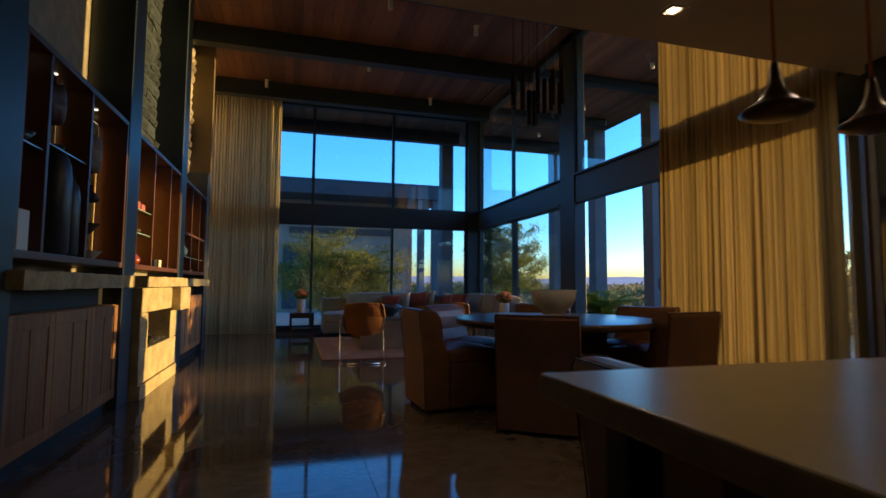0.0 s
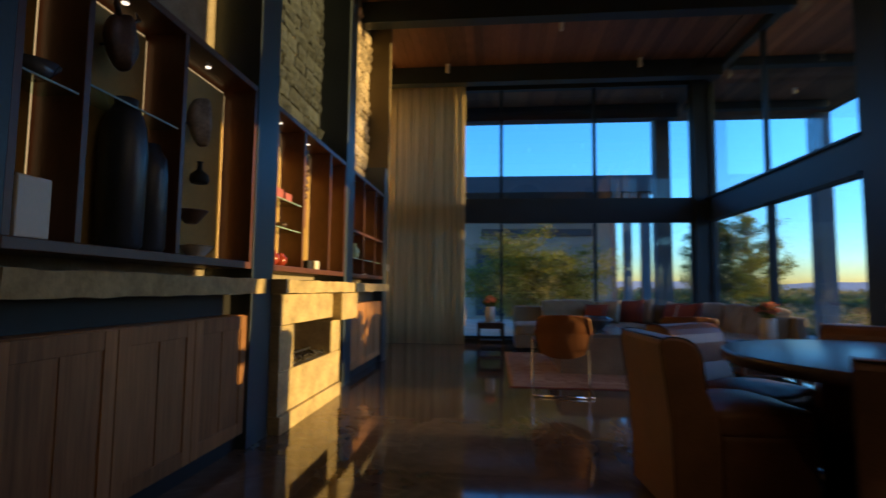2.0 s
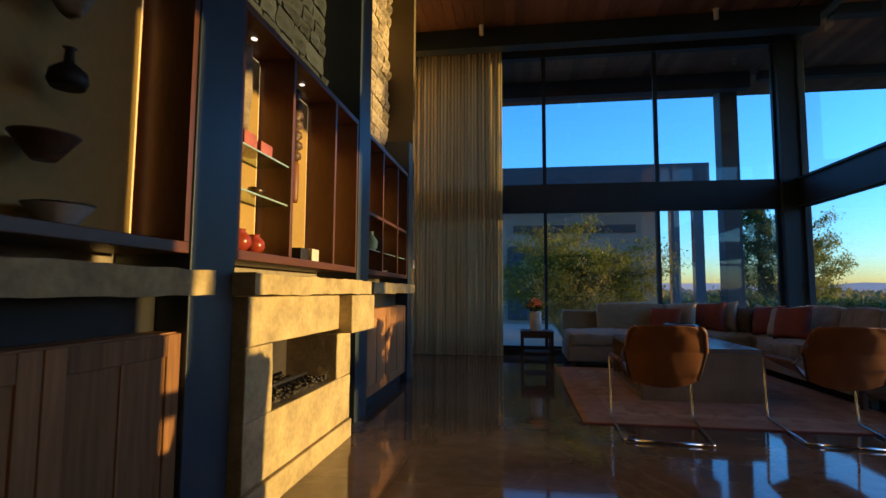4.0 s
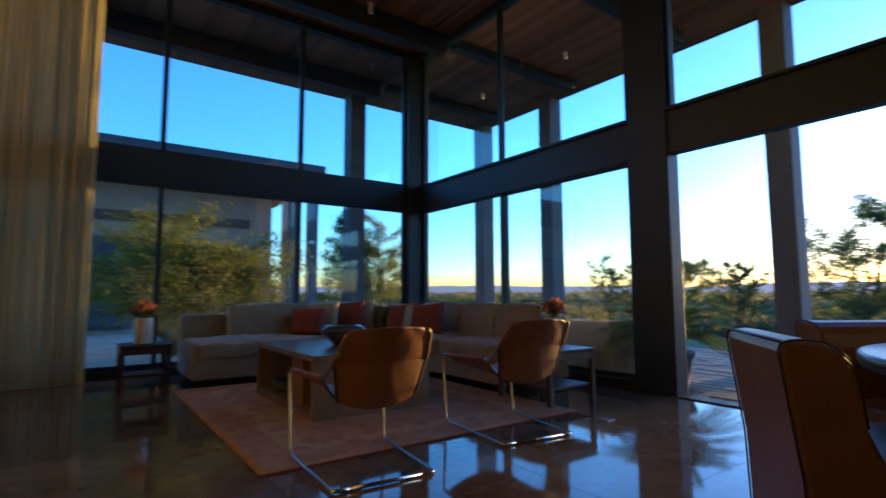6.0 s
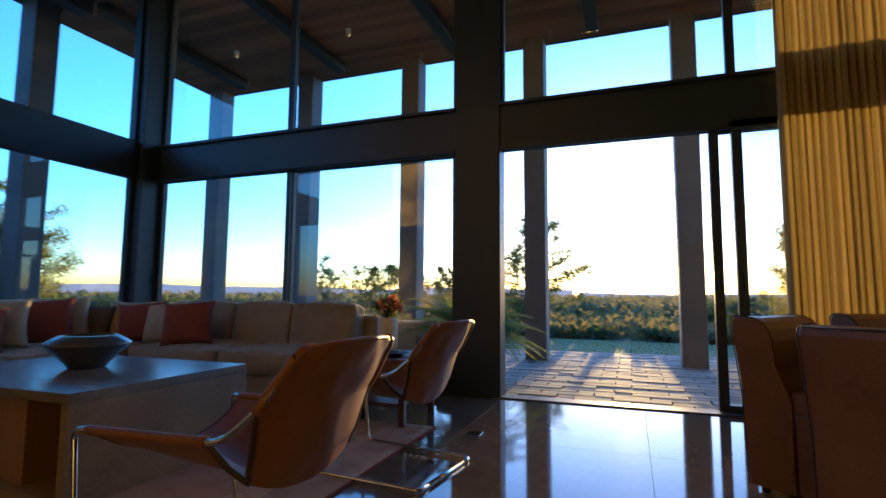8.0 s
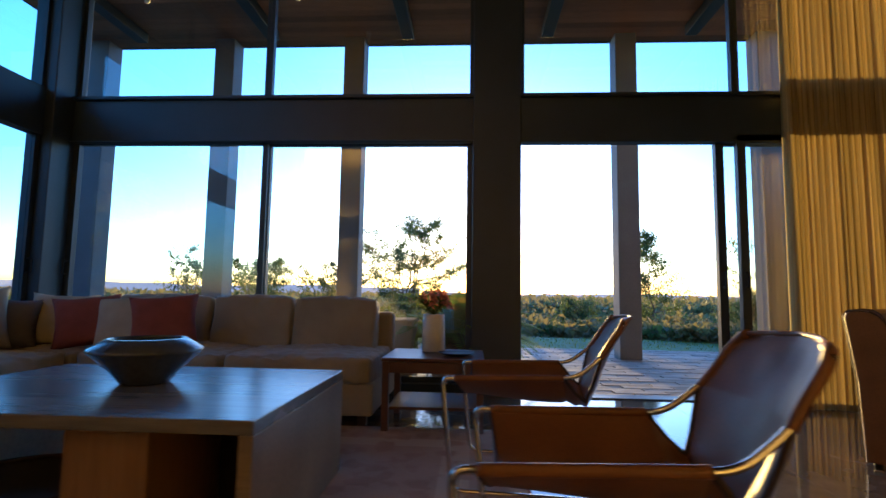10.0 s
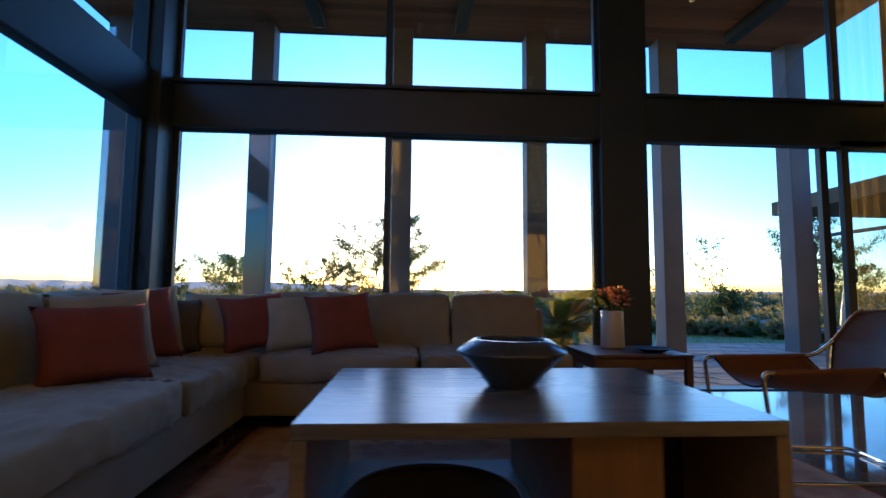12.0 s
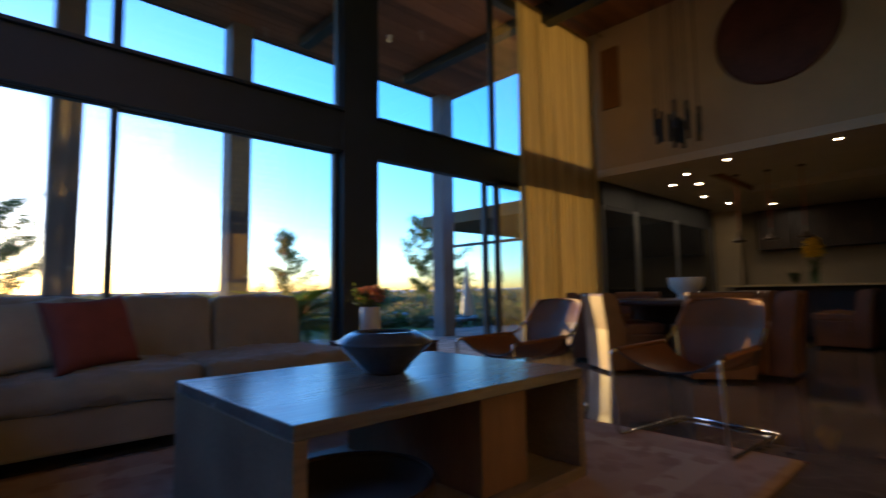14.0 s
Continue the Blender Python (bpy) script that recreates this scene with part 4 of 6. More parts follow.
# pleated cream bowl on the table
bm = lathe([(0.10, 0.0), (0.10, 0.015), (0.085, 0.035), (0.105, 0.065), (0.16, 0.12), (0.18, 0.17), (0.19, 0.245), (0.185, 0.25), (0.165, 0.17), (0.10, 0.08), (0.0, 0.07)], 36, wob=0.035)
single("pleated_bowl", bm, M_WHITE, pose(2.59, 4.48, 0.751), "large cream pleated bowl on the dining table", "bowl")

# hanging tube lamp over the table
chand = thing("tube_chandelier", pose(2.53, 4.65, 0), "cluster of slim dark tubes hung on wires from the ceiling", "chandelier")
part("ceiling_plate", box(-0.35, 0.35, -0.2, 0.2, ZC - 0.03, ZC - 0.005, 0.004), M_BLACK, chand)
rnd = random.Random(11)
for i in range(14):
    rr, aa = (0.08, i * 1.57) if i < 4 else (0.235, i * 0.628)
    x, y = rr * math.cos(aa) + rnd.uniform(-0.02, 0.02), 0.8 * rr * math.sin(aa) + rnd.uniform(-0.02, 0.02)
    z0 = (2.49 if i < 4 else 2.58) + rnd.uniform(0, 0.14)
    h = rnd.uniform(0.30, 0.36)
    tb = part("tube_lamp", lathe([(0.021, z0), (0.022, z0 + 0.01), (0.022, z0 + h), (0.006, z0 + h + 0.01)], 14), M_BLACK, chand, m=pose(x, y, 0))
    part("wire", tube([(0, 0, z0 + h), (0, 0, ZC - 0.02)], 0.003, 5), M_BLACK, tb)

# art and vent on the wall above the kitchen
disc = thing("wall_disc", pose(1.78, YS + 0.002, 4.17), "large round oxblood wall disc on the plaster wall", "wall art")
bm = lathe([(0.0, 0.07), (0.15, 0.065), (0.45, 0.05), (0.66, 0.03), (0.70, 0.015), (0.70, 0.0)], 64)
part("disc", bm, M_ART, disc, m=pose(0, 0, 0, -90, 0, 0))
part("rim", tube([(0.69 * math.cos(2 * math.pi * i / 60), 0.02, 0.69 * math.sin(2 * math.pi * i / 60)) for i in range(60)], 0.018, 8, closed=True), M_ART, disc, "raised rim")
vent = thing("wall_panel", pose(4.07, YS + 0.002, 4.26), "tall brown slatted panel on the plaster wall", "wall panel")
part("backing", box(-0.15, 0.15, 0, 0.012, -0.5, 0.5), M_DARKWD, vent)
for i in range(12):
    part("slat", box(-0.145 + i * 0.0245, -0.131 + i * 0.0245, 0.013, 0.03, -0.49, 0.49, 0.002), M_WALNUT, vent)


# ---------------------------------------------------------------- ceiling spots
def spot(x, y, z, h=0.09, lit=False):
    t = thing("ceiling_spot", pose(x, y, z), "small cylinder spotlight under the ceiling", "spotlight", "ceiling spotlights")
    part("can", lathe([(0.030, -h), (0.034, -h + 0.004), (0.034, -0.006), (0.045, -0.003), (0.045, 0)], 18), M_BRONZE if not lit else M_WHITE, t)
    part("lens", lathe([(0.0, -h - 0.001), (0.026, -h - 0.001), (0.026, -h + 0.002)], 16), M_LEDOFF, t, "pale lamp face")
    return t


for x, y in ((-0.2, 11.0), (3.18, 11.0), (1.65, 9.62), (3.07, 7.78), (1.64, 7.42), (4.05, 11.42), (-0.2, 7.42), (3.2, 5.5)):
    zz = ZC - 0.002
    spot(x, y, zz, 0.15, True)
for y in (12.6, 10.4, 8.1, 5.8):
    spot(6.6, y, ZC - 0.002, 0.10, True)

for x, y in ((2.55, 2.92), (1.28, 2.95), (3.29, 2.45), (3.80, 1.75), (3.45, 1.5), (3.86, 0.15), (3.82, -1.13), (3.2, -1.9)):
    t = thing("recessed_downlight", pose(x, y, ZK - 0.001), "square recessed downlight glowing in the soffit", "downlight", "kitchen downlights")
    bm = box(-0.06, 0.06, -0.06, -0.042, -0.006, 0)
    box(-0.06, 0.06, 0.042, 0.06, -0.006, 0, bm=bm)
    box(-0.06, -0.042, -0.0415, 0.0415, -0.006, 0, bm=bm)
    box(0.042, 0.06, -0.0415, 0.0415, -0.006, 0, bm=bm)
    part("frame", bm, M_BRONZE, t)
    part("lamp_face", box(-0.020, 0.020, -0.020, 0.020, -0.003, -0.0005), M_LED, t, "lit lamp face")


# ---------------------------------------------------------------- kitchen
island = thing("kitchen_island", pose(0.75, -0.175, 0), "kitchen island with an ivory stone top and dark base", "kitchen island")
part("worktop", box(0, 2.55, -0.05, 1.31, 0.888, 0.92, 0.004), M_QUARTZ, island, "ivory stone worktop")
part("body", box(0.06, 2.5, 0.0, 0.93, 0.08, 0.886, 0.004), M_DARKWD, island)
part("plinth", box(0.1, 2.46, 0.05, 0.88, 0, 0.079), M_BLACK, island)
for x in (0.06, 2.44):
    part("leg", box(x, x + 0.05, 1.2, 1.25, 0, 0.886, 0.004), M_DARKWD, island)
for i in range(4):
    part("door", box(0.10 + i * 0.6, 0.66 + i * 0.6, 0.931, 0.949, 0.1, 0.87, 0.003), M_DARKWD, island)

vase = thing("flower_vase", pose(2.07, 0.60, 0.921), "clear vase of bright yellow flowers on the island", "vase of flowers")
part("vase", lathe([(0.06, 0), (0.065, 0.01), (0.075, 0.20), (0.07, 0.20), (0.058, 0.015), (0.0, 0.012)], 24), M_SHELFGL, vase)


def posy(n, rad, h0, petal, seed, size=0.035, flat=0.8):
    """A bunch of many small petals in a rough dome."""
    rnd = random.Random(seed)
    bm = bmesh.new()
    for i in range(n):
        a, c = rnd.uniform(0, 2 * math.pi), rnd.uniform(-0.25, 1)
        rr = rad * (0.55 + 0.45 * rnd.random())
        p = Vector((math.cos(a) * rr * math.sqrt(max(0, 1 - c * c)), math.sin(a) * rr * math.sqrt(max(0, 1 - c * c)), h0 + c * rr * flat))
        for k in range(7):
            m = Matrix.Translation(p) @ Euler((rnd.uniform(-1.2, 1.2), rnd.uniform(-1.2, 1.2), rnd.uniform(0, 6.3))).to_matrix().to_4x4()
            s = size * rnd.uniform(0.7, 1.2)
            vs = [bm.verts.new(m @ Vector(q)) for q in ((0, 0, 0), (s * 0.5, s * 0.35, 0.15 * s), (s, 0, 0.3 * s), (s * 0.5, -s * 0.35, 0.15 * s))]
            bm.faces.new(vs)
    return bm


def sprigs(n, rad, h0, h1, seed, size=0.05):
    rnd = random.Random(seed)
    bm = bmesh.new()
    for i in range(n):
        a = rnd.uniform(0, 2 * math.pi)
        tip = Vector((math.cos(a) * rad * rnd.uniform(0.3, 1.1), math.sin(a) * rad * rnd.uniform(0.3, 1.1), h1 * rnd.uniform(0.8, 1.05)))
        root = Vector((0, 0, h0))
        tube([root, root.lerp(tip, 0.5) + Vector((0, 0, 0.02)), tip], 0.003, 4, bm=bm)
        for k in range(9):
            p = root.lerp(tip, 0.4 + 0.6 * k / 8)
            m = Matrix.Translation(p) @ Euler((rnd.uniform(-1, 1), rnd.uniform(-1, 1), rnd.uniform(0, 6.3))).to_matrix().to_4x4()
            s = size * rnd.uniform(0.6, 1.1)
            bm.faces.new([bm.verts.new(m @ Vector(q)) for q in ((0, 0, 0), (s * 0.5, s * 0.2, 0), (s, 0, 0.1 * s), (s * 0.5, -s * 0.2, 0))])
    return bm


part("bouquet", posy(190, 0.14, 0.50, M_YELLOW, 21, 0.045, 2.0), M_YELLOW, vase, "yellow blooms")
part("greenery", sprigs(22, 0.15, 0.02, 0.45, 22), M_LEAF3, vase, "green stems")

# pendants over the island
for x, y in ((1.92, 1.75), (2.36, 1.75), (2.80, 1.75)):
    p = thing("pendant_lamp", pose(x, y, 0), "flared dark bronze pendant lamp on an orange cord", "pendant lamp", "pendants by the island")
    part("shade", lathe([(0.010, 1.775), (0.014, 1.76), (0.020, 1.72), (0.030, 1.685), (0.048, 1.655), (0.074, 1.633), (0.098, 1.62), (0.106, 1.611), (0.100, 1.602), (0.07, 1.59), (0.04, 1.584), (0.0, 1.582)], 36), M_BRONZE, p)
    part("cord", tube([(0, 0, 1.77), (0, 0, ZK - 0.02)], 0.006, 6), M_CORD, p, "orange cord")
    part("canopy", lathe([(0.045, ZK - 0.025), (0.05, ZK - 0.02), (0.05, ZK - 0.001)], 20), M_BRONZE, p)

# back run and tall units of the kitchen
for i in range(5):
    u = thing("kitchen_base_unit", pose(0.2 + i * 0.72, -3.19, 0), "dark timber kitchen base unit", "cabinet", "kitchen base units")
    part("body", box(0, 0.715, 0, 0.58, 0.1, 0.88, 0.003), M_DARKWD, u)
    part("plinth", box(0.0, 0.715, 0, 0.52, 0, 0.099), M_BLACK, u)
    part("door", box(0.004, 0.711, 0.581, 0.60, 0.105, 0.875, 0.003), M_DARKWD, u)
    w = thing("kitchen_wall_unit", pose(0.2 + i * 0.72, -3.19, 1.75), "dark timber kitchen wall unit", "cabinet", "kitchen wall units")
    part("body", box(0, 0.715, 0, 0.34, 0, 0.92, 0.003), M_DARKWD, w)
    part("door", box(0.004, 0.711, 0.341, 0.36, 0.004, 0.916, 0.003), M_DARKWD, w)
single("back_worktop", box(0.18, 3.82, -3.19, -2.56, 0.885, 0.92, 0.004), M_BLACK, pose(0, 0, 0), "black stone back worktop", "worktop")
splash = thing("splashback", pose(0, 0, 0), "pale plaster splashback panels behind the worktop", "splashback")
for i in range(5):
    part("panel", box(0.18 + i * 0.728, 0.906 + i * 0.728, -3.198, -3.193, 0.93, 1.74), M_PLASTER, splash)
single("herb_pot", sprigs(26, 0.14, 0.0, 0.28, 41, 0.06), M_LEAF3, pose(3.1, -2.85, 0.921), "bushy green herbs on the back worktop", "plant")
single("wall_pier", box(4.02, 4.55, -2.5, -2.3, 0, ZK - 0.001), M_PLASTER, pose(0, 0, 0), "plaster pier at the end of the tall units", "pier", "", "structure")
for y1, y0 in ((3.11, 1.92), (1.915, 0.20), (0.195, -1.75)):
    w = y1 - y0
    u = thing("glass_door_unit", pose(4.42, y0, 0), "tall dark glass door in a grey metal frame", "glass door", "kitchen glass doors")
    part("body", box(0.0, 0.16, 0, w, 0.0, ZK - 0.004), M_BLACK, u)
    part("header", box(-0.02, -0.001, 0.0, w, 2.27, ZK - 0.006, 0.003), M_BLACK, u, "black header panel")
    part("stile", box(-0.03, -0.001, 0.0, 0.10, 0.0, 2.265, 0.003), M_ALU, u)
    part("stile", box(-0.03, -0.001, w - 0.04, w, 0.0, 2.265, 0.003), M_ALU, u)
    part("rail", box(-0.03, -0.001, 0.101, w - 0.041, 0.0, 0.09, 0.003), M_ALU, u)
    part("rail", box(-0.03, -0.001, 0.101, w - 0.041, 2.20, 2.265, 0.003), M_BLACK, u)
    part("pane", box(-0.016, -0.001, 0.101, w - 0.041, 0.091, 2.199), M_GLOSS, u, "dark reflecting pane")
    part("handle", tube(rounded([(-0.03, 0.05, 0.95), (-0.06, 0.05, 0.95), (-0.06, 0.05, 1.25), (-0.03, 0.05, 1.25)], 0.02), 0.008, 8), M_CHROME, u, "metal bar handle")


# ---------------------------------------------------------------- sitting place
rug = thing("rug", pose(0.82, 7.66, 0.0), "dusty terracotta woven rug with a faded pattern", "rug")
part("field", sheet(lambda u, v: (u * 2.56, v * 2.98, 0.008 + 0.0015 * noise.noise(Vector((u * 9, v * 9, 3)))), 40, 44, 0.008), M_RUG, rug)
part("border", box(-0.012, 2.572, -0.014, -0.001, 0.002, 0.011), M_PILRED, rug, "bound edge")
part("border", box(-0.012, 2.572, 2.981, 2.994, 0.002, 0.011), M_PILRED, rug, "bound edge")

ct = thing("coffee_table", pose(1.465, 8.57, 0.0125), "low grey oak coffee table, open along its long sides", "table")
W_, D_, H_ = 1.065, 1.455, 0.488
part("top", box(0, W_, 0, D_, H_ - 0.045, H_, 0.004), M_OAKTOP, ct, "oak top, sky reflection painted in as grey")
part("end_panel", box(0, W_, 0, 0.045, 0, H_ - 0.046, 0.003), M_OAK, ct)
part("end_panel", box(0, W_, D_ - 0.045, D_, 0, H_ - 0.046, 0.003), M_OAK, ct)
part("bottom", box(0.0, W_, 0.046, D_ - 0.046, 0.0, 0.05, 0.003), M_OAK, ct)
part("divider", box(0.06, W_ - 0.06, 0.36, 0.64, 0.051, H_ - 0.047, 0.003), M_TABLEBOX, ct, "warm brown middle box")
part("back_panel", box(W_ / 2, W_ / 2 + 0.02, 0.046, 0.359, 0.051, H_ - 0.047), M_BLACK, ct, "dark back panel")
tray = thing("round_tray", pose(1.455 + 0.36, 8.57 + 1.04, 0.0645), "dark round woven tray on the table's lower board", "tray")
part("tray", lathe([(0.26, 0), (0.30, 0.02), (0.315, 0.10), (0.30, 0.105), (0.285, 0.03), (0.0, 0.02)], 44), M_FASCIA, tray)
part("rim", tube([(0.308 * math.cos(2 * math.pi * i / 48), 0.308 * math.sin(2 * math.pi * i / 48), 0.105) for i in range(48)], 0.012, 6, closed=True), M_DARKWD, tray, "dark twisted rim")
single("angular_bowl", lathe([(0.085, 0), (0.095, 0.004), (0.135, 0.055), (0.215, 0.13), (0.222, 0.137), (0.215, 0.145), (0.15, 0.185), (0.14, 0.186), (0.135, 0.178),
                              (0.19, 0.135), (0.08, 0.02), (0.0, 0.015)], 48), M_BOWL, pose(2.04, 9.29, 0.502), "dark grey angular ceramic bowl on the coffee table", "bowl")


def sofa_section(name, m, length, depth, cushions, backs, material, label, arm=None):
    """A straight run: x along the seat, the back at +y."""
    t = thing(name, m, label, "sofa", "sections of the corner sofa")
    bm = box(0, length, 0.02, depth, 0.07, 0.29, 0.018)
    bmesh.ops.subdivide_edges(bm, edges=bm.edges[:], cuts=6, use_grid_fill=True)
    for v in bm.verts:
        v.co += noise.noise_vector(v.co * 4) * 0.005
    part("base", bm, material, t)
    part("back_frame", box(0, length, depth - 0.14, depth - 0.002, 0.292, 0.74, 0.03), material, t)
    x = 0
    for i, w in enumerate(cushions):
        part("seat_cushion", cushion(w - 0.008, depth - 0.13, 0.165, 0.5, 0.03, 31 + i, 44, 0.009), material, t, m=pose(x + w / 2, (depth - 0.145) / 2 - 0.005, 0.372))
        x += w
    for i, (x0, w) in enumerate(backs):
        part("back_cushion", cushion(w - 0.006, 0.22, 0.42, 0.4, 0.022, 51 + i, 30, 0.009), material, t, m=pose(x0 + w / 2, depth - 0.25, 0.625, -9))
    for x in (0.08, length - 0.08):
        for y in (0.1, depth - 0.1):
            part("foot", box(x - 0.03, x + 0.03, y - 0.03, y + 0.03, 0, 0.069), M_DARKWD, t)
    return t


sofa_section("sofa_east", pose(3.37, 11.68, 0, 0, 0, -90), 3.10, 1.0, [1.0, 1.05, 1.05],
             [(0.72, 0.90), (1.63, 0.67), (2.31, 0.68)], M_SOFA, "beige linen sofa section along the glass wall")
sofa_section("sofa_north", pose(1.0, 10.72, 0), 2.36, 0.98, [1.46, 0.90],
             [(0.50, 0.95), (1.45, 0.90)], M_CHAISE, "grey-beige linen chaise sofa section")


def scatter(x, y, w, h, rz, lean, roll, material, seed, label):
    return single("scatter_cushion", pillow(w, h, 0.17, seed), material,
                  pose(x, y, 0.452 + 0.3 * w * abs(math.sin(radians(roll))), 0, 0, rz) @ pose(0, 0, 0, -lean, 0, 0) @ pose(0, 0, 0, 0, roll, 0),
                  label, "cushion", "scatter cushions")


RED, CRM, GRY = "plump terracotta scatter cushion", "plump cream scatter cushion", "charcoal scatter cushion in the corner"
scatter(2.34, 11.05, 0.46, 0.37, -42, 20, -1, M_PILRED, 1, RED)
scatter(2.58, 11.14, 0.46, 0.42, -44, 17, -4, M_PILCREAM, 2, CRM)
scatter(2.98, 11.20, 0.48, 0.44, -40, 18, -4, M_PILRED, 3, RED)
scatter(3.17, 11.26, 0.46, 0.45, -42, 14, -3, M_PILCREAM, 4, CRM)
scatter(3.38, 11.24, 0.42, 0.38, -52, 16, 4, M_PILGREY, 5, GRY)
scatter(3.60, 11.02, 0.46, 0.42, -72, 17, 2, M_PILCREAM, 6, CRM)
scatter(3.54, 10.72, 0.44, 0.40, -62, 18, -6, M_PILRED, 7, RED)
scatter(3.57, 10.45, 0.46, 0.41, -78, 19, -5, M_PILCREAM, 8, CRM)
scatter(3.52, 10.13, 0.47, 0.42, -68, 20, -5, M_PILRED, 9, RED)


def ease(k):
    k = min(1, max(0, k))
    return k * k * (3 - 2 * k)


def along(keys, v):
    """Smooth values between (v, value...) rows."""
    for p, q in zip(keys, keys[1:]):
        if v <= q[0]:
            f = ease((v - p[0]) / (q[0] - p[0])) * 0.5 + 0.5 * min(1, max(0, (v - p[0]) / (q[0] - p[0])))
            return [i + (j - i) * f for i, j in zip(p[1:], q[1:])]
    return list(keys[-1][1:])


def sling_chair():
    """A steel tube lounge chair with one leather hide slung from arms and back; the sitter looks to +y, the rear floor bar lies at y = 0."""
    t = thing("sling_chair", pose(0, 0, 0), "chromed tube lounge chair with a tan leather sling", "chair", "sling chairs")
    arm = (0.30, 0.715, 0.507)                       # front of the sleeve on the arm
    knee, rise = (0.278, 0.225, 0.525), (0.266, 0.065, 0.615)   # bare bend of the tube between the sleeves
    notch = (0.222, 0.125, 0.415)                    # foot of the open notch in the hide
    for s in (-1, 1):
        pts = [(s * 0.20, 0.0, 0.014), (s * 0.285, 0.0, 0.014), (s * 0.31, 0.72, 0.014), (s * 0.308, 0.768, 0.508), (s * arm[0], 0.69, 0.507),
               (s * knee[0], 0.17, 0.528), (s * rise[0], 0.055, 0.625), (s * 0.235, -0.04, 0.768)]
        part("tube_frame", tube(rounded(pts, 0.055), 0.0105, 10), M_CHROME, t)
        part("foot_cap", lathe([(0.013, 0), (0.0145, 0.002), (0.0145, 0.004)], 10), M_BLACK, t, m=pose(s * 0.305, 0.60, 0))
    part("floor_bar", tube([(-0.20, 0.0, 0.014), (0.20, 0.0, 0.014)], 0.0105, 10), M_CHROME, t)
    seat_edge = [(0.0, *arm), (0.72, *knee), (0.86, 0.250, 0.170, 0.455), (1.0, *notch)]
    back_edge = [(0.0, *notch), (0.20, 0.238, 0.105, 0.47), (0.48, *rise), (0.9, 0.238, -0.028, 0.752), (0.97, 0.222, -0.044, 0.776), (1.0, 0.195, -0.05, 0.784)]

    def seat(u, v):
        c = 2 * u - 1
        w, y, z = along(seat_edge, v)
        mid = 1 - abs(c) ** 2.2
        sag = 0.105 + 0.045 * ease(v / 0.6) - 0.095 * ease((v - 0.66) / 0.34)
        return (c * w, y - 0.03 * mid * (1 - v) - 0.015 * mid * v, z - sag * mid)

    def back(u, v):
        c = 2 * u - 1
        w, y, z = along(back_edge, v)
        mid = 1 - abs(c) ** 2
        return (c * w, y - (0.015 + 0.06 * ease(v / 0.5) - 0.02 * v) * mid + 0.006 * noise.noise(Vector((c * 3, v * 4, 1))), z - 0.055 * (1 - abs(c) ** 2.2) * (1 - ease(v / 0.4)) + 0.012 * mid * v * v)
    part("seat_sling", sheet(seat, 48, 44, 0.006), M_LEATHER, t, "tan saddle leather seat hung between the arms")
    part("back_sling", sheet(back, 48, 60, 0.006), M_LEATHER, t, "tan saddle leather back")
    part("top_roll", tube([Vector(back(i / 24, 1.0)) for i in range(25)], 0.008, 8), M_LEATHER, t, "rolled top edge")
    part("front_roll", tube([Vector(seat(i / 24, 0.0)) for i in range(25)], 0.006, 8), M_PIPING, t, "dark bound front edge")
    for u in (0, 1):
        part("back_sleeve", tube([Vector(back(u, 0.48 + 0.52 * i / 16)) for i in range(17)], 0.0145, 10), M_LEATHER, t, "stitched sleeve round the back tube")
        part("arm_sleeve", tube([Vector(seat(u, 0.72 * i / 14)) for i in range(15)], 0.0155, 10), M_LEATHER, t, "leather sleeve round the arm")
        rim = [Vector(seat(u, 0.72 + 0.28 * i / 10)) for i in range(11)] + [Vector(back(u, 0.48 * i / 12)) for i in range(1, 13)]
        part("notch_binding", tube(rim, 0.009, 8), M_PIPING, t, "dark bound edge of the notch")
    return t


ch = sling_chair()
ch.matrix_world = pose(1.317, 7.17, 0.0, 0, 0, -5)
copy_thing(ch, pose(2.515, 7.25, 0.0, 0, 0, -7.5))


def side_table(m, w, d, h, material, label):
    t = thing("side_table", m, label, "table", "side tables")
    lx = 0.045
    for x in (0, w - lx):
        for y in (0, d - lx):
            part("leg", box(x, x + lx, y, y + lx, 0, h - 0.002, 0.004), material, t)
    for y in (0.004, d - 0.036):
        part("rail", box(lx, w - lx, y, y + 0.032, h - 0.075, h - 0.006, 0.004), material, t)
    for x in (0.004, w - 0.036):
        part("rail", box(x, x + 0.032, lx, d - lx, h - 0.075, h - 0.006, 0.004), material, t)
    part("top", box(-0.006, w + 0.006, -0.006, d + 0.006, h, h + 0.022, 0.004), material, t)
    part("lower_shelf", box(0.036, w - 0.036, 0.036, d - 0.036, 0.14, 0.16, 0.003), material, t)
    return t


side_table(pose(0.36, 10.86, 0), 0.46, 0.44, 0.44, M_DARKWD, "dark wooden side table with a lower shelf")
side_table(pose(3.27, 7.84, 0), 0.60, 0.66, 0.455, M_MAHOG, "brown wooden side table beside the sofa")


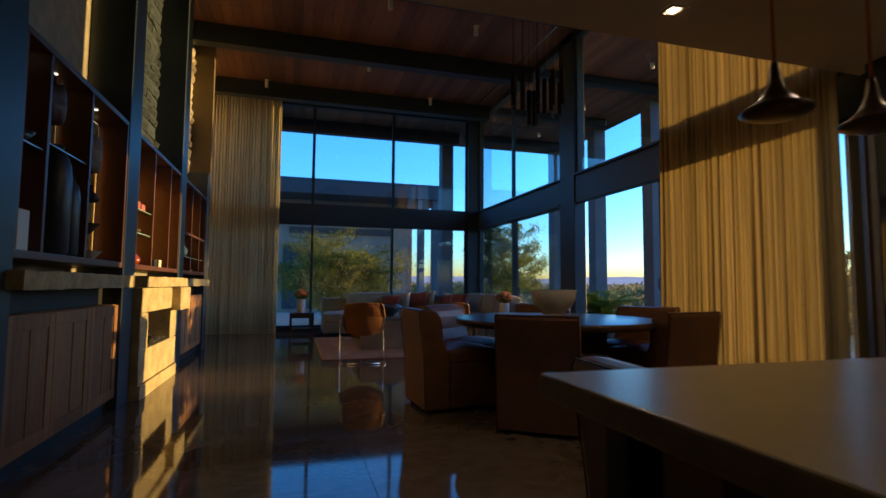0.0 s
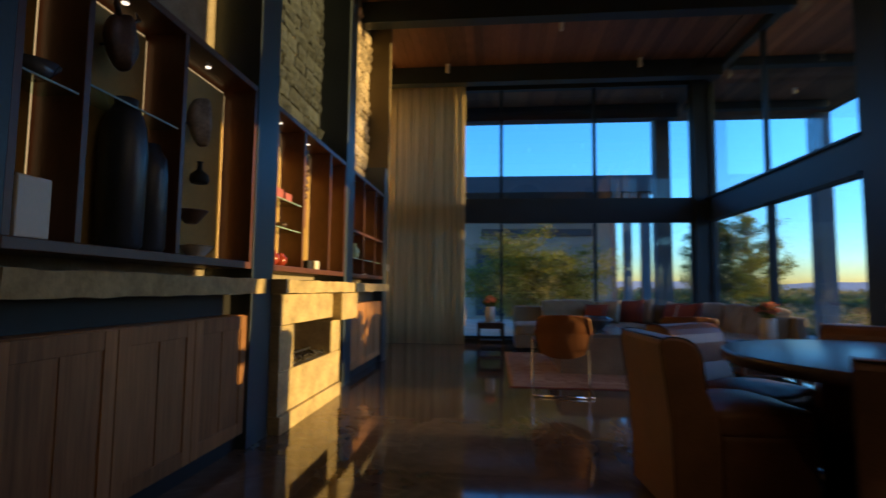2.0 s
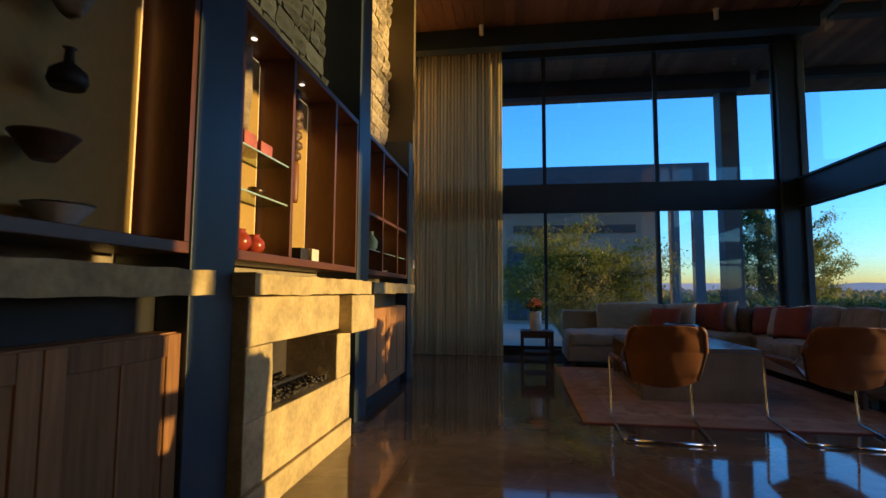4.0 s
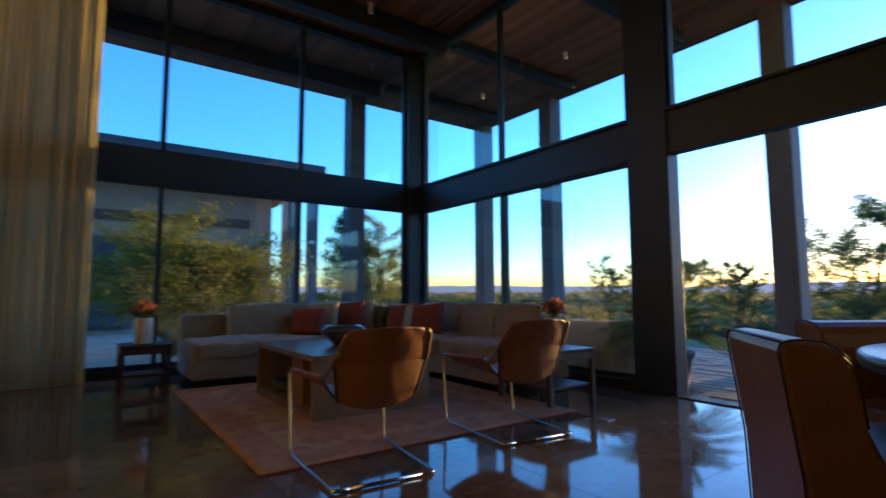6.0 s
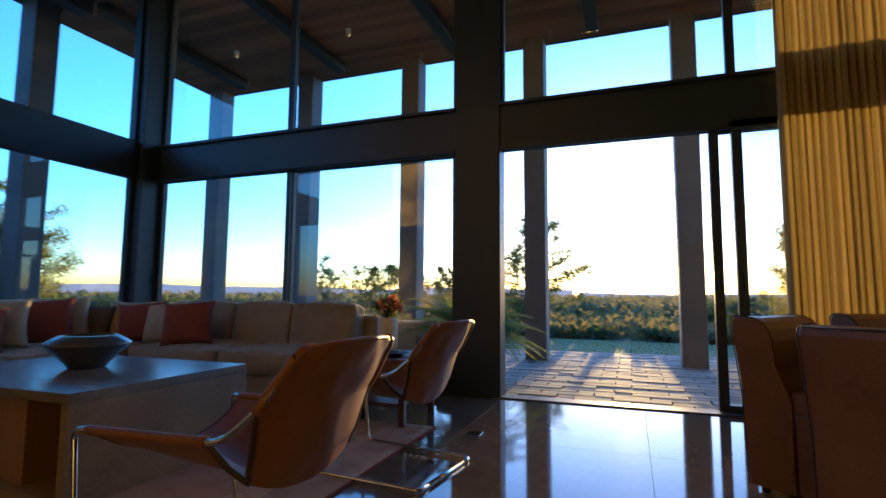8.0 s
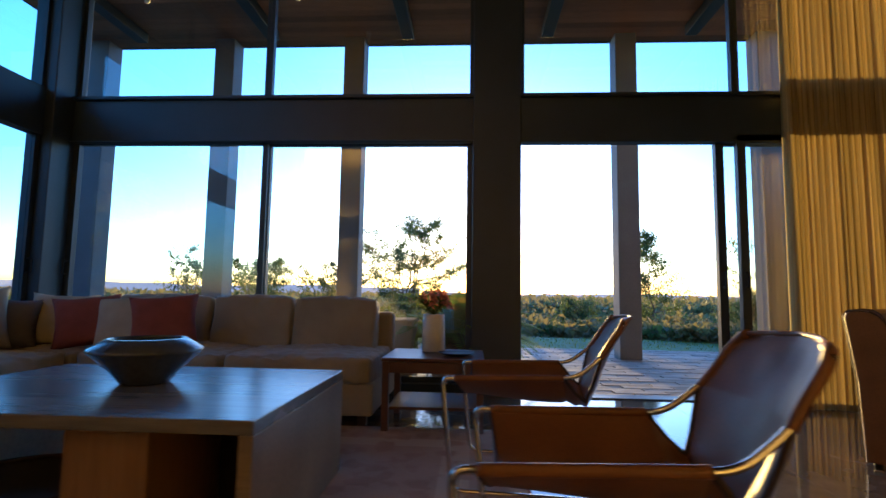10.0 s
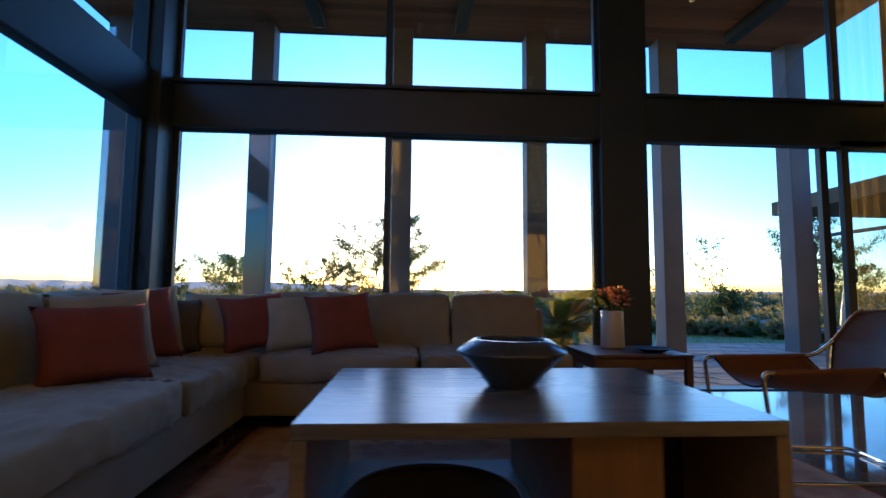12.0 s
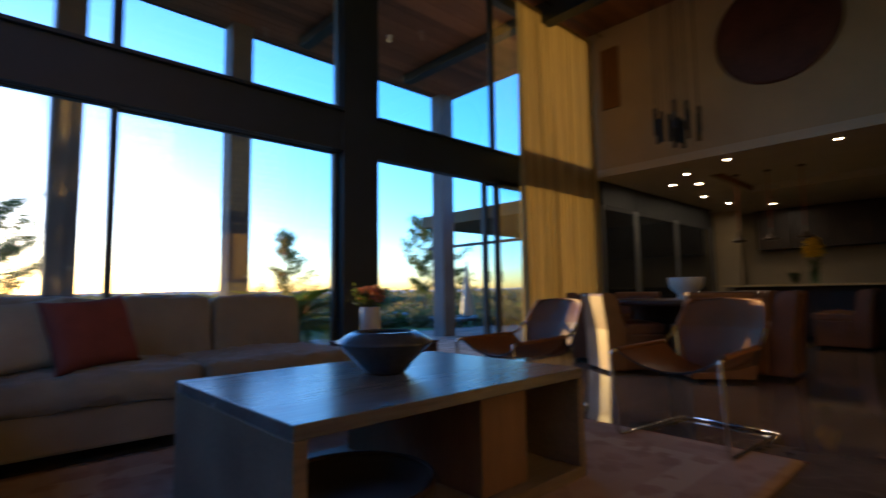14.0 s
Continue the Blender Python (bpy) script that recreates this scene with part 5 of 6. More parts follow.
def vase_of_flowers(m, r, h, label, seed):
    t = thing("flower_vase", m, label, "vase of flowers", "white vases of flowers")
    part("vase", lathe([(r * 0.9, 0), (r, 0.006), (r * 0.94, h - 0.004), (r * 0.9, h), (r * 0.8, h - 0.02), (r * 0.75, 0.02), (0, 0.018)], 28), M_WHITE, t, "tapered white ceramic vase")
    part("bouquet", posy(46, 0.125, h + 0.075, M_PETAL, seed, 0.034, 0.8), M_PETAL, t, "coral pink blooms")
    part("greenery", sprigs(22, 0.17, h - 0.02, h + 0.15, seed + 1, 0.055), M_LEAF3, t, "dark green leaves")
    return t


vase_of_flowers(pose(3.72, 8.2, 0.478), 0.085, 0.27, "white vase of coral flowers on the side table", 61)
vase_of_flowers(pose(0.58, 11.06, 0.463), 0.085, 0.27, "white vase of coral flowers on the dark side table", 64)
single("shallow_dish", lathe([(0.06, 0), (0.12, 0.02), (0.125, 0.026), (0.11, 0.02), (0.0, 0.008)], 26), M_BLACK, pose(3.45, 8.02, 0.478), "black shallow dish on the side table", "dish")
outlet = thing("floor_outlet", pose(3.35, 7.35, 0.001), "small metal floor outlet plate", "floor outlet")
part("plate", box(-0.05, 0.05, -0.05, 0.05, 0, 0.004, 0.001), M_CHROME, outlet)


# ---------------------------------------------------------------- outdoors
def ground_z(x, y):
    """The land: level round the house, falling gently away to the east and north."""
    d = max(0.0, x - 13.0)
    return -0.14 - 2.6 * (1 - math.exp(-d / 70)) - 0.12 * min(1, d / 10)


bm = bmesh.new()
xs = [-3500, -1200, -400, -150, -60, -20, -5, 5, 10, 13, 15, 18, 22, 28, 36, 50, 70, 100, 150, 250, 400, 700, 1200, 2200, 4200]
ys = [-3600, -1500, -600, -250, -100, -50, -25, -10, 0, 8, 16, 25, 35, 55, 90, 150, 300, 700, 1600, 3600]
g = [[bm.verts.new((x, y, ground_z(x, y))) for y in ys] for x in xs]
for i in range(len(xs) - 1):
    for j in range(len(ys) - 1):
        bm.faces.new((g[i][j], g[i + 1][j], g[i + 1][j + 1], g[i][j + 1]))
struct("ground", bm, M_GROUND, "dry scrubland falling away from the house")

bm = sheet(lambda u, v: (9.25 + 3.6 * u + 0.3 * noise.noise(Vector((v * 9, 0, 4))) * u, -14 + 44 * v, -0.095 - 0.02 * u + 0.01 * noise.noise(Vector((u * 4, v * 40, 0)))), 8, 80)
tagged(link("lawn", bm, M_LAWN), "strip of green lawn beyond the terrace", "lawn", "", "stuff")

rnd = random.Random(77)
bm = bmesh.new()
for i in range(9000):
    x, y = 9.3 + 3.6 * rnd.random() ** 0.8, rnd.uniform(-6, 24)
    h, a = rnd.uniform(0.025, 0.06), rnd.uniform(0, 6.28)
    dx, dy = 0.012 * math.cos(a), 0.012 * math.sin(a)
    z = -0.105 - 0.02 * (x - 9.25) / 3.6
    bm.faces.new([bm.verts.new(p) for p in ((x - dx, y - dy, z), (x + dx, y + dy, z), (x + rnd.uniform(-0.02, 0.02), y + rnd.uniform(-0.02, 0.02), z + h))])
tagged(link("grass", bm, M_LEAF2), "short green grass blades on the lawn", "grass", "", "stuff")


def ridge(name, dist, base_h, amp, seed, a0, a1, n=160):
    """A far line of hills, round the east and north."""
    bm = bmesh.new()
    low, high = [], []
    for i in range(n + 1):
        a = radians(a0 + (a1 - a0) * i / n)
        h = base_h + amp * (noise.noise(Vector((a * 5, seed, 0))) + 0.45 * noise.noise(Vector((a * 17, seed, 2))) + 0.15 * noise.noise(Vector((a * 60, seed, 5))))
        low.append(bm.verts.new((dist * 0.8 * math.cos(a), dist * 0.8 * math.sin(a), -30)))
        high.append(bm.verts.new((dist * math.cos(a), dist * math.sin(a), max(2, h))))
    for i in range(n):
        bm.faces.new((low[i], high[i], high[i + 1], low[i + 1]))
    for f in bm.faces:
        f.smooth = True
    return struct(name, bm, M_HILL, "far hills on the horizon, haze painted into their colour")


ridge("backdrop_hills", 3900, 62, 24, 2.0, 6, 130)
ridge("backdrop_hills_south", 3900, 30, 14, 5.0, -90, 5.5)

# terrace
terrace = struct("terrace", box(4.75, 9.3, -9.0, 30.0, -0.30, -0.055), M_JOINT, "paved terrace bed")
struct("terrace_north", box(-9, 4.748, YN + 0.14, 30.0, -0.30, -0.035), M_PALEPAVE, "pale paved north terrace")
for y in (3.33, 5.52, 7.72, 9.88, 12.06, 14.24):
    struct("pillar", box(7.83, 8.17, y - 0.165, y + 0.165, -0.06, ZC + 0.01, 0.01), M_PILLAR, "square grey terrace pillar")
struct("pillar", box(4.35, 4.68, 14.07, 14.41, -0.05, ZC + 0.01, 0.01), M_PILLAR, "square grey terrace pillar")

# low canopy beyond the terrace's south end
can = thing("canopy", pose(0, 0, 0), "low flat canopy beside the terrace", "canopy")
part("roof", box(5.2, 9.6, -5.5, 2.55, 2.45, 2.72, 0.01), M_OLIVE, can)
part("beam", box(5.2, 9.6, 2.3, 2.36, 1.92, 1.98), M_FASCIA, can)
part("beam", box(5.3, 6.3, 0.1, 0.5, 1.62, 1.82), M_FASCIA, can)
part("post", box(9.3, 9.5, -5.3, -5.1, -0.06, 2.449), M_PILLAR, can)
part("post", box(5.3, 5.5, -5.3, -5.1, -0.06, 2.449), M_PILLAR, can)
part("post", box(9.3, 9.5, 1.9, 2.1, -0.06, 1.919), M_PILLAR, can)

umb = thing("garden_umbrella", pose(9.4, 1.2, -0.09), "closed white garden umbrella", "umbrella")
part("pole", tube([(0, 0, 0), (0, 0, 1.75)], 0.02, 8), M_FASCIA, umb)
part("canopy", lathe([(0.10, 0.35), (0.15, 0.40), (0.12, 0.75), (0.07, 1.15), (0.03, 1.65), (0.0, 1.7)], 18, wob=0.18), M_WHITE, umb, "furled white canopy")
part("base", lathe([(0.22, 0), (0.22, 0.04), (0.05, 0.06)], 20), M_FASCIA, umb)

for i, (x, y, s) in enumerate(((15.2, -0.6, 0.55), (16.5, -2.4, 0.42), (14.4, 3.2, 0.30))):
    bm = bmesh.new()
    bmesh.ops.create_icosphere(bm, subdivisions=4, radius=s)
    for v in bm.verts:
        v.co += noise.noise_vector(v.co * 2.2 + Vector((i * 9, 0, 0))) * s * 0.3
        v.co.z *= 0.62
    single("boulder", bm, M_ROCK, pose(x, y, ground_z(x, y) + s * 0.25), "rounded grey garden boulder", "boulder", "garden boulders")
for y in (0.8, -0.4):
    lo = thing("sun_lounger", pose(10.6, y, -0.11, 0, 0, 90), "low dark sun lounger on the lawn edge", "sun lounger", "sun loungers")
    part("bed", box(-0.33, 0.33, -0.9, 0.9, 0.2, 0.28, 0.02), M_FASCIA, lo)
    for sx in (-0.28, 0.28):
        for sy in (-0.8, 0.8):
            part("leg", box(sx - 0.02, sx + 0.02, sy - 0.02, sy + 0.02, 0, 0.199), M_FASCIA, lo)

# neighbouring wing to the north
wing = thing("house_wing", pose(0, 0, 0), "single-storey house wing with taupe walls and a flat dark roof", "house")
part("wall", box(-10, 4.75, 20.5, 28, -0.15, 4.25), M_REND, wing)
part("roof", box(-11, 5.9, 19.05, 29, 4.26, 4.82, 0.02), M_FASCIA, wing, "flat charcoal roof")
for i, (x0, x1, z0, z1) in enumerate(((-8.5, -4.5, 0.3, 2.6), (-3.5, -1.0, 0.1, 2.7), (0.0, 1.2, 0.1, 2.5), (0.2, 4.1, 2.95, 3.2), (2.9, 3.6, 0.1, 1.7))):
    wnd = part("window", box(x0, x1, 20.44, 20.499, z0, z1), M_FASCIA, wing, "dark framed window")
    part("pane", box(x0 + 0.08, x1 - 0.08, 20.425, 20.438, z0 + 0.08, z1 - 0.08), M_BOWL, wnd, "dark window pane")
for y in (19.3, 21.6, 24.0, 26.6):
    part("post", box(5.45, 5.72, y - 0.13, y + 0.13, -0.15, 4.258), M_PILLAR, wing)
part("post", box(4.9, 5.06, 19.2, 19.4, -0.15, 4.258), M_PILLAR, wing)
single("courtyard_wall", box(-9.0, -0.2, 17.0, 17.25, -0.1, 0.55, 0.01), M_REND, pose(0, 0, 0), "low taupe courtyard wall", "wall", "", "structure")


def foliage(bm, centre, r, n, size, rnd, squash=0.8, aspect=0.45):
    """n small leaves in a ragged clump."""
    for i in range(n):
        d = Vector((rnd.gauss(0, 1), rnd.gauss(0, 1), rnd.gauss(0, 1)))
        d.normalize()
        p = Vector(centre) + Vector((d.x, d.y, d.z * squash)) * r * rnd.random() ** 0.45
        s = size * rnd.uniform(0.6, 1.3)
        e = Euler((rnd.uniform(-1.4, 1.4), rnd.uniform(-1.4, 1.4), rnd.uniform(0, 6.3))).to_matrix()
        bm.faces.new([bm.verts.new(p + e @ Vector(q)) for q in ((0, 0, 0), (s * 0.5, s * aspect / 2, 0), (s, 0, 0), (s * 0.5, -s * aspect / 2, 0))])


def tree(x, y, height, spread, seed, leaf, leaves, size, label, trunk_share=0.35, r0=0.06, stems=1, flat=0.8, limbs=9, base=None, fuzz=0.07, cone=False):
    """A tapered trunk with limbs and twigs; small leaves sit along every twig."""
    rnd = random.Random(seed)
    z0 = ground_z(x, y) if base is None else base
    t = thing("tree", pose(x, y, z0 - 0.03), label, "tree")
    wood, crown = bmesh.new(), bmesh.new()
    twigs = []
    for s in range(stems):
        lean = Vector((rnd.uniform(-1, 1), rnd.uniform(-1, 1), 0)) * (0.06 if stems == 1 else 0.30) * (height if stems == 1 else spread * 1.6)
        top = height * (0.93 if s == 0 else rnd.uniform(0.62, 0.92))
        pts = [Vector((0, 0, 0))]
        for k in range(1, 9):
            f = k / 8
            pts.append(lean * f ** 1.2 + Vector((rnd.uniform(-1, 1) * 0.02 * height, rnd.uniform(-1, 1) * 0.02 * height, top * f)))
        tube(pts, 0, 7, bm=wood, taper=[r0 * (1 - 0.9 * k / 8) for k in range(9)])
        twigs.append((pts[6], pts[8]))
        for b in range(limbs):
            f = trunk_share + (0.98 - trunk_share) * (b + rnd.random()) / limbs
            k = min(7, int(f * 8))
            root = pts[k].lerp(pts[k + 1], f * 8 - k)
            a = b * 2.4 + s * 1.3 + rnd.uniform(-0.5, 0.5)
            g = (f - trunk_share) / (1 - trunk_share)
            env = (1.02 - g) ** 0.75 if cone else (0.45 + 0.55 * math.sin(math.pi * min(1, g * 0.8 + 0.2)))
            ln = spread * env * rnd.uniform(0.6, 1.12)
            up = ln * rnd.uniform(0.3, 0.8) * flat
            out = Vector((math.cos(a), math.sin(a), 0))
            limb = [root + out * ln * q + Vector((rnd.uniform(-1, 1), rnd.uniform(-1, 1), rnd.uniform(-1, 1))) * 0.05 * ln * q + Vector((0, 0, up * q ** 1.6)) for q in (0, 0.25, 0.5, 0.75, 1.0)]
            tube(limb, 0, 5, bm=wood, taper=[r0 * 0.36, r0 * 0.28, r0 * 0.2, r0 * 0.12, r0 * 0.05])
            twigs.append((limb[3], limb[4]))
            for q in range(9):
                h = 0.15 + 0.83 * (q + rnd.random()) / 9
                j = min(3, int(h * 4))
                rr = limb[j].lerp(limb[j + 1], h * 4 - j)
                d = Vector((rnd.gauss(0, 0.6), rnd.gauss(0, 0.6), rnd.uniform(-0.15, 0.75) * (0.4 + 0.6 * flat))) + out * 0.5
                tw = rr + d.normalized() * ln * rnd.uniform(0.2, 0.42)
                tube([rr, rr.lerp(tw, 0.5) + Vector((0, 0, 0.02)), tw], 0, 3, bm=wood, taper=[r0 * 0.11, r0 * 0.07, r0 * 0.03])
                twigs.append((rr, tw))
    per = leaves / len(twigs)
    verts, faces = [], []
    for p0, p1 in twigs:
        for i in range(int(per * rnd.uniform(0.35, 1.65)) + 1):
            p = p0.lerp(p1, 0.15 + 0.95 * rnd.random()) + Vector((rnd.gauss(0, 1), rnd.gauss(0, 1), rnd.gauss(0, 0.8))) * fuzz * spread * 0.5
            e = Euler((rnd.uniform(-1.4, 1.4), rnd.uniform(-1.4, 1.4), rnd.uniform(0, 6.3))).to_matrix()
            l = size * rnd.uniform(0.6, 1.3)
            n = len(verts)
            verts += [tuple(p + e @ Vector(c)) for c in ((0, 0, 0), (l * 0.5, l * 0.22, 0), (l, 0, 0), (l * 0.5, -l * 0.22, 0))]
            faces.append((n, n + 1, n + 2, n + 3))
    crown.free()
    me = bpy.data.meshes.new("crown")
    me.from_pydata(verts, [], faces)
    me.materials.append(leaf)
    part("trunk", wood, M_BARK, t)
    c = new("crown", me)
    c.parent = t
    return t


tree(23.5, 10.95, 5.3, 2.9, 101, M_LEAF, 24000, 0.10, "open-crowned olive-green tree against the sunset", 0.10, 0.07, 4, 0.75, 10)
tree(18.4, 18.4, 3.2, 0.95, 102, M_LEAF3, 2600, 0.11, "narrow dark upright shrub tree", 0.05, 0.05, 3, 1.5)
tree(24.3, 18.1, 3.4, 1.5, 103, M_LEAF, 5200, 0.11, "small flat-topped tree beyond the lawn", 0.5, 0.05, 1, 0.5, 12, fuzz=0.14)
tree(19.7, -2.5, 3.9, 1.1, 104, M_LEAF2, 300, 0.13, "young nearly bare sapling", 0.4, 0.035, 1, 1.4)
tree(19.5, -6.2, 5.6, 1.35, 105, M_LEAF, 13000, 0.095, "upright leafy green tree", 0.2, 0.06, 1, 1.1, 22, fuzz=0.14)
tree(19.3, 1.2, 4.2, 1.35, 106, M_LEAF, 6500, 0.095, "slim open-crowned young tree", 0.12, 0.045, 1, 0.8, 22, fuzz=0.15, cone=True)
tree(1.55, 15.3, 2.75, 1.95, 107, M_LEAF2, 30000, 0.07, "spreading fine-leaved yellow-green tree beyond the north glass", 0.30, 0.05, 5, 0.22, 14, base=-0.04, fuzz=0.10)
tree(12.8, 31.4, 6.4, 2.1, 108, M_LEAF, 24000, 0.12, "tall leafy dark green tree with a pointed crown", 0.08, 0.10, 1, 0.5, 34, fuzz=0.16, cone=True)
tree(14.8, 31.6, 6.0, 1.9, 109, M_LEAF2, 18000, 0.13, "tall leafy yellow-green tree", 0.1, 0.10, 2, 0.8, 18, fuzz=0.16)
tree(16.0, 12.0, 2.3, 0.8, 110, M_LEAF3, 2000, 0.10, "small dark garden shrub tree", 0.1, 0.03, 2, 1.4)
tree(19.0, 13.8, 2.6, 1.1, 111, M_LEAF, 2400, 0.11, "small olive shrub tree", 0.1, 0.035, 3, 0.9)
tree(15.5, 14.6, 2.4, 0.9, 112, M_LEAF, 2200, 0.10, "small olive shrub tree", 0.1, 0.03, 2, 1.0)
tree(20.5, 3.6, 1.3, 1.0, 113, M_LEAF3, 1800, 0.13, "dark green shrub tree", 0.1, 0.035, 3, 0.8, fuzz=0.15)
tree(17.5, -1.2, 1.6, 0.9, 114, M_LEAF3, 3600, 0.12, "dark green shrub tree", 0.05, 0.035, 4, 0.6, fuzz=0.16)
tree(22.0, -10.5, 4.5, 1.8, 115, M_LEAF, 6000, 0.12, "leafy green tree beyond the canopy", 0.15, 0.06, 2, 0.9, fuzz=0.12)

# pale brush beside the acacia
bm = bmesh.new()
rnd = random.Random(31)
for i in range(210):
    a, l = rnd.uniform(0, 6.28), rnd.uniform(0.6, 1.7)
    tip = Vector((math.cos(a) * l * 0.55, math.sin(a) * l * 0.55, l * rnd.uniform(0.6, 1.0)))
    tube([(0, 0, 0), tip * 0.5 + Vector((0, 0, 0.08)), tip], 0, 3, bm=bm, taper=[0.006, 0.004, 0.002])
    foliage(bm, tip, 0.18, 18, 0.055, rnd)
single("brush_shrub", bm, M_STRAW, pose(1.32, 14.2, -0.04), "pale yellow-green brushy shrub", "shrub")


def cycad(m, n, length, seed, label, potted):
    """A rosette of arching feathered fronds over a stubby trunk."""
    rnd = random.Random(seed)
    t = thing("cycad", m, label, "plant", "cycads on the terrace")
    z0 = 0.0
    if potted:
        part("pot", lathe([(0.20, 0), (0.23, 0.02), (0.28, 0.28), (0.31, 0.33), (0.31, 0.36), (0.27, 0.35), (0.0, 0.31)], 28), M_FASCIA, t, "dark round pot")
        z0 = 0.31
    part("trunk", lathe([(0.13, z0), (0.15, z0 + 0.08), (0.12, z0 + 0.18), (0.05, z0 + 0.22)], 16), M_BARK, t)
    for i in range(n):
        a = i * 2.4 + rnd.uniform(-0.2, 0.2)
        el = rnd.uniform(0.15, 1.05)
        l = length * rnd.uniform(0.75, 1.05)
        pts = []
        for k in range(9):
            f = k / 8
            r = l * (math.cos(el) * f + 0.12 * f * f)
            z = l * (math.sin(el) * f - 0.50 * f * f * (1.25 - el * 0.5))
            pts.append(Vector((math.cos(a) * r, math.sin(a) * r, z0 + 0.2 + z)))
        bm = tube(pts, 0, 4, taper=[0.008 * (1 - 0.8 * k / 8) for k in range(9)])
        side = Vector((-math.sin(a), math.cos(a), 0))
        for k in range(26):
            f = 0.12 + 0.87 * k / 25
            q = f * 8
            j = min(7, int(q))
            p = pts[j].lerp(pts[j + 1], q - j)
            d = (pts[j + 1] - pts[j]).normalized()
            ll = 0.17 * length * math.sin(math.pi * min(1, f * 0.9 + 0.1)) ** 0.7 + 0.03
            for s in (-1, 1):
                tip = p + (side * s * 0.85 + d * 0.55 + Vector((0, 0, 0.18))) * ll
                wv = d * 0.013
                bm.faces.new([bm.verts.new(v) for v in (p - wv, p.lerp(tip, 0.5) - wv, tip, p.lerp(tip, 0.5) + wv)])
        part("frond", bm, M_PALM, t)
    return t


cycad(pose(5.45, 8.1, -0.035), 54, 0.95, 5, "arching green cycad in a dark pot outside the glass", True)
pl = thing("planter_box", pose(5.0, 8.5, -0.035), "pale grey rectangular planter outside the glass", "planter")
part("box", box(0, 0.5, 0, 0.8, 0, 0.68, 0.015), M_REND, pl)
bm = bmesh.new()
rnd = random.Random(12)
foliage(bm, (0.25, 0.4, 0.72), 0.2, 60, 0.07, rnd, 0.35)
part("planting", bm, M_LEAF3, pl, "low green planting")


# scrub reaching out to the horizon, lower where the sun stands
def scrub(name, count, d0, d1, a0, a1, hmul, size, seed, material, label):
    rnd = random.Random(seed)
    verts, faces = [], []
    for i in range(count):
        d = d0 + (d1 - d0) * rnd.random() ** 1.6
        a = radians(rnd.uniform(a0, a1))
        x, y = 6 + d * math.cos(a), 8 + d * math.sin(a)
        gz = ground_z(x, y)
        h = min(hmul * rnd.uniform(0.4, 1.0) * (1 + d / 90), max(0.35, 0.62 - gz + 0.004 * d))
        h *= min(1.0, 0.3 + max(0, d - 7) / 16)
        w = h * rnd.uniform(0.7, 1.3)
        n = int(34 if d < 45 else 16)
        for k in range(n):
            u, v = rnd.uniform(0, 6.28), rnd.random()
            r = w * math.sqrt(1 - v * v * 0.8) * rnd.uniform(0.6, 1.05)
            p = Vector((x + math.cos(u) * r, y + math.sin(u) * r, gz + v * h * rnd.uniform(0.75, 1.05)))
            s = size * (1 + d / 110) * rnd.uniform(0.6, 1.4)
            e = Euler((rnd.uniform(-1.2, 1.2), rnd.uniform(-1.2, 1.2), rnd.uniform(0, 6.3))).to_matrix()
            b = len(verts)
            verts += [p + e @ Vector(q) for q in ((0, 0, 0), (s * 0.5, s * 0.3, 0.1 * s), (s, 0, 0), (s * 0.5, -s * 0.3, 0.1 * s))]
            faces.append((b, b + 1, b + 2, b + 3))
    me = bpy.data.meshes.new(name)
    me.from_pydata([tuple(v) for v in verts], [], faces)
    me.materials.append(material)
    return tagged(new(name, me), label, "scrub", "", "stuff")


scrub("scrub_near", 900, 8.5, 45, -75, 80, 0.9, 0.22, 201, M_SCRUB, "olive-brown scrub beyond the lawn")
scrub("scrub_green", 420, 8.5, 40, -75, 80, 0.7, 0.2, 202, M_LEAF3, "dark green low bushes beyond the lawn")
scrub("scrub_far", 4200, 40, 420, -70, 95, 1.7, 0.5, 203, M_SCRUB, "far scrub reaching to the horizon")
scrub("garden_hedge", 420, 19, 30, 55, 88, 1.9, 0.2, 204, M_LEAF3, "clipped green garden planting north of the terrace")

# ---------------------------------------------------------------- floor slabs, pavers, stones
SLAB = 1.2
me_full = None
x = XW - 0.28
while x < XE - 0.08:
    x1 = min(x + SLAB, XE - 0.064)
    y = -3.35
    while y < YN - 0.1:
        y1 = min(y + SLAB, YN - 0.064)
        if x1 - x > 0.05 and y1 - y > 0.05:
            full = abs(x1 - x - SLAB) < 1e-6 and abs(y1 - y - SLAB) < 1e-6
            if full and me_full:
                s = new("slab", me_full)
            else:
                s = link("slab", box(0.001, x1 - x - 0.001, 0.001, y1 - y - 0.001, -0.0078, 0.0, 0.0006), M_FLOOR)
                if full:
                    me_full = s.data
            s.location = (x, y, 0)
            s.parent = floor
        y += SLAB
    x += SLAB

# stones of the west wall, above the cabinets in the upper bays
rnd = random.Random(90)
stones = []
for k in range(6):
    bm = box(0, 0.05, -0.5, 0.5, -0.5, 0.5, 0.0)
    bmesh.ops.subdivide_edges(bm, edges=bm.edges[:], cuts=2, use_grid_fill=True)
    for v in bm.verts:
        edge = max(abs(v.co.y), abs(v.co.z))
        v.co.y *= 0.97 - 0.10 * (abs(v.co.z) > 0.45) * (abs(v.co.y) > 0.45)
        v.co.x = v.co.x * (1.0 if edge < 0.45 else 0.45) + 0.014 * noise.noise(v.co * 3 + Vector((k * 4, 0, 0))) * (v.co.x > 0.02)
    me = bpy.data.meshes.new("stone")
    bm.to_mesh(me)
    bm.free()
    me.materials.append(M_STONE2)
    stones.append(me)
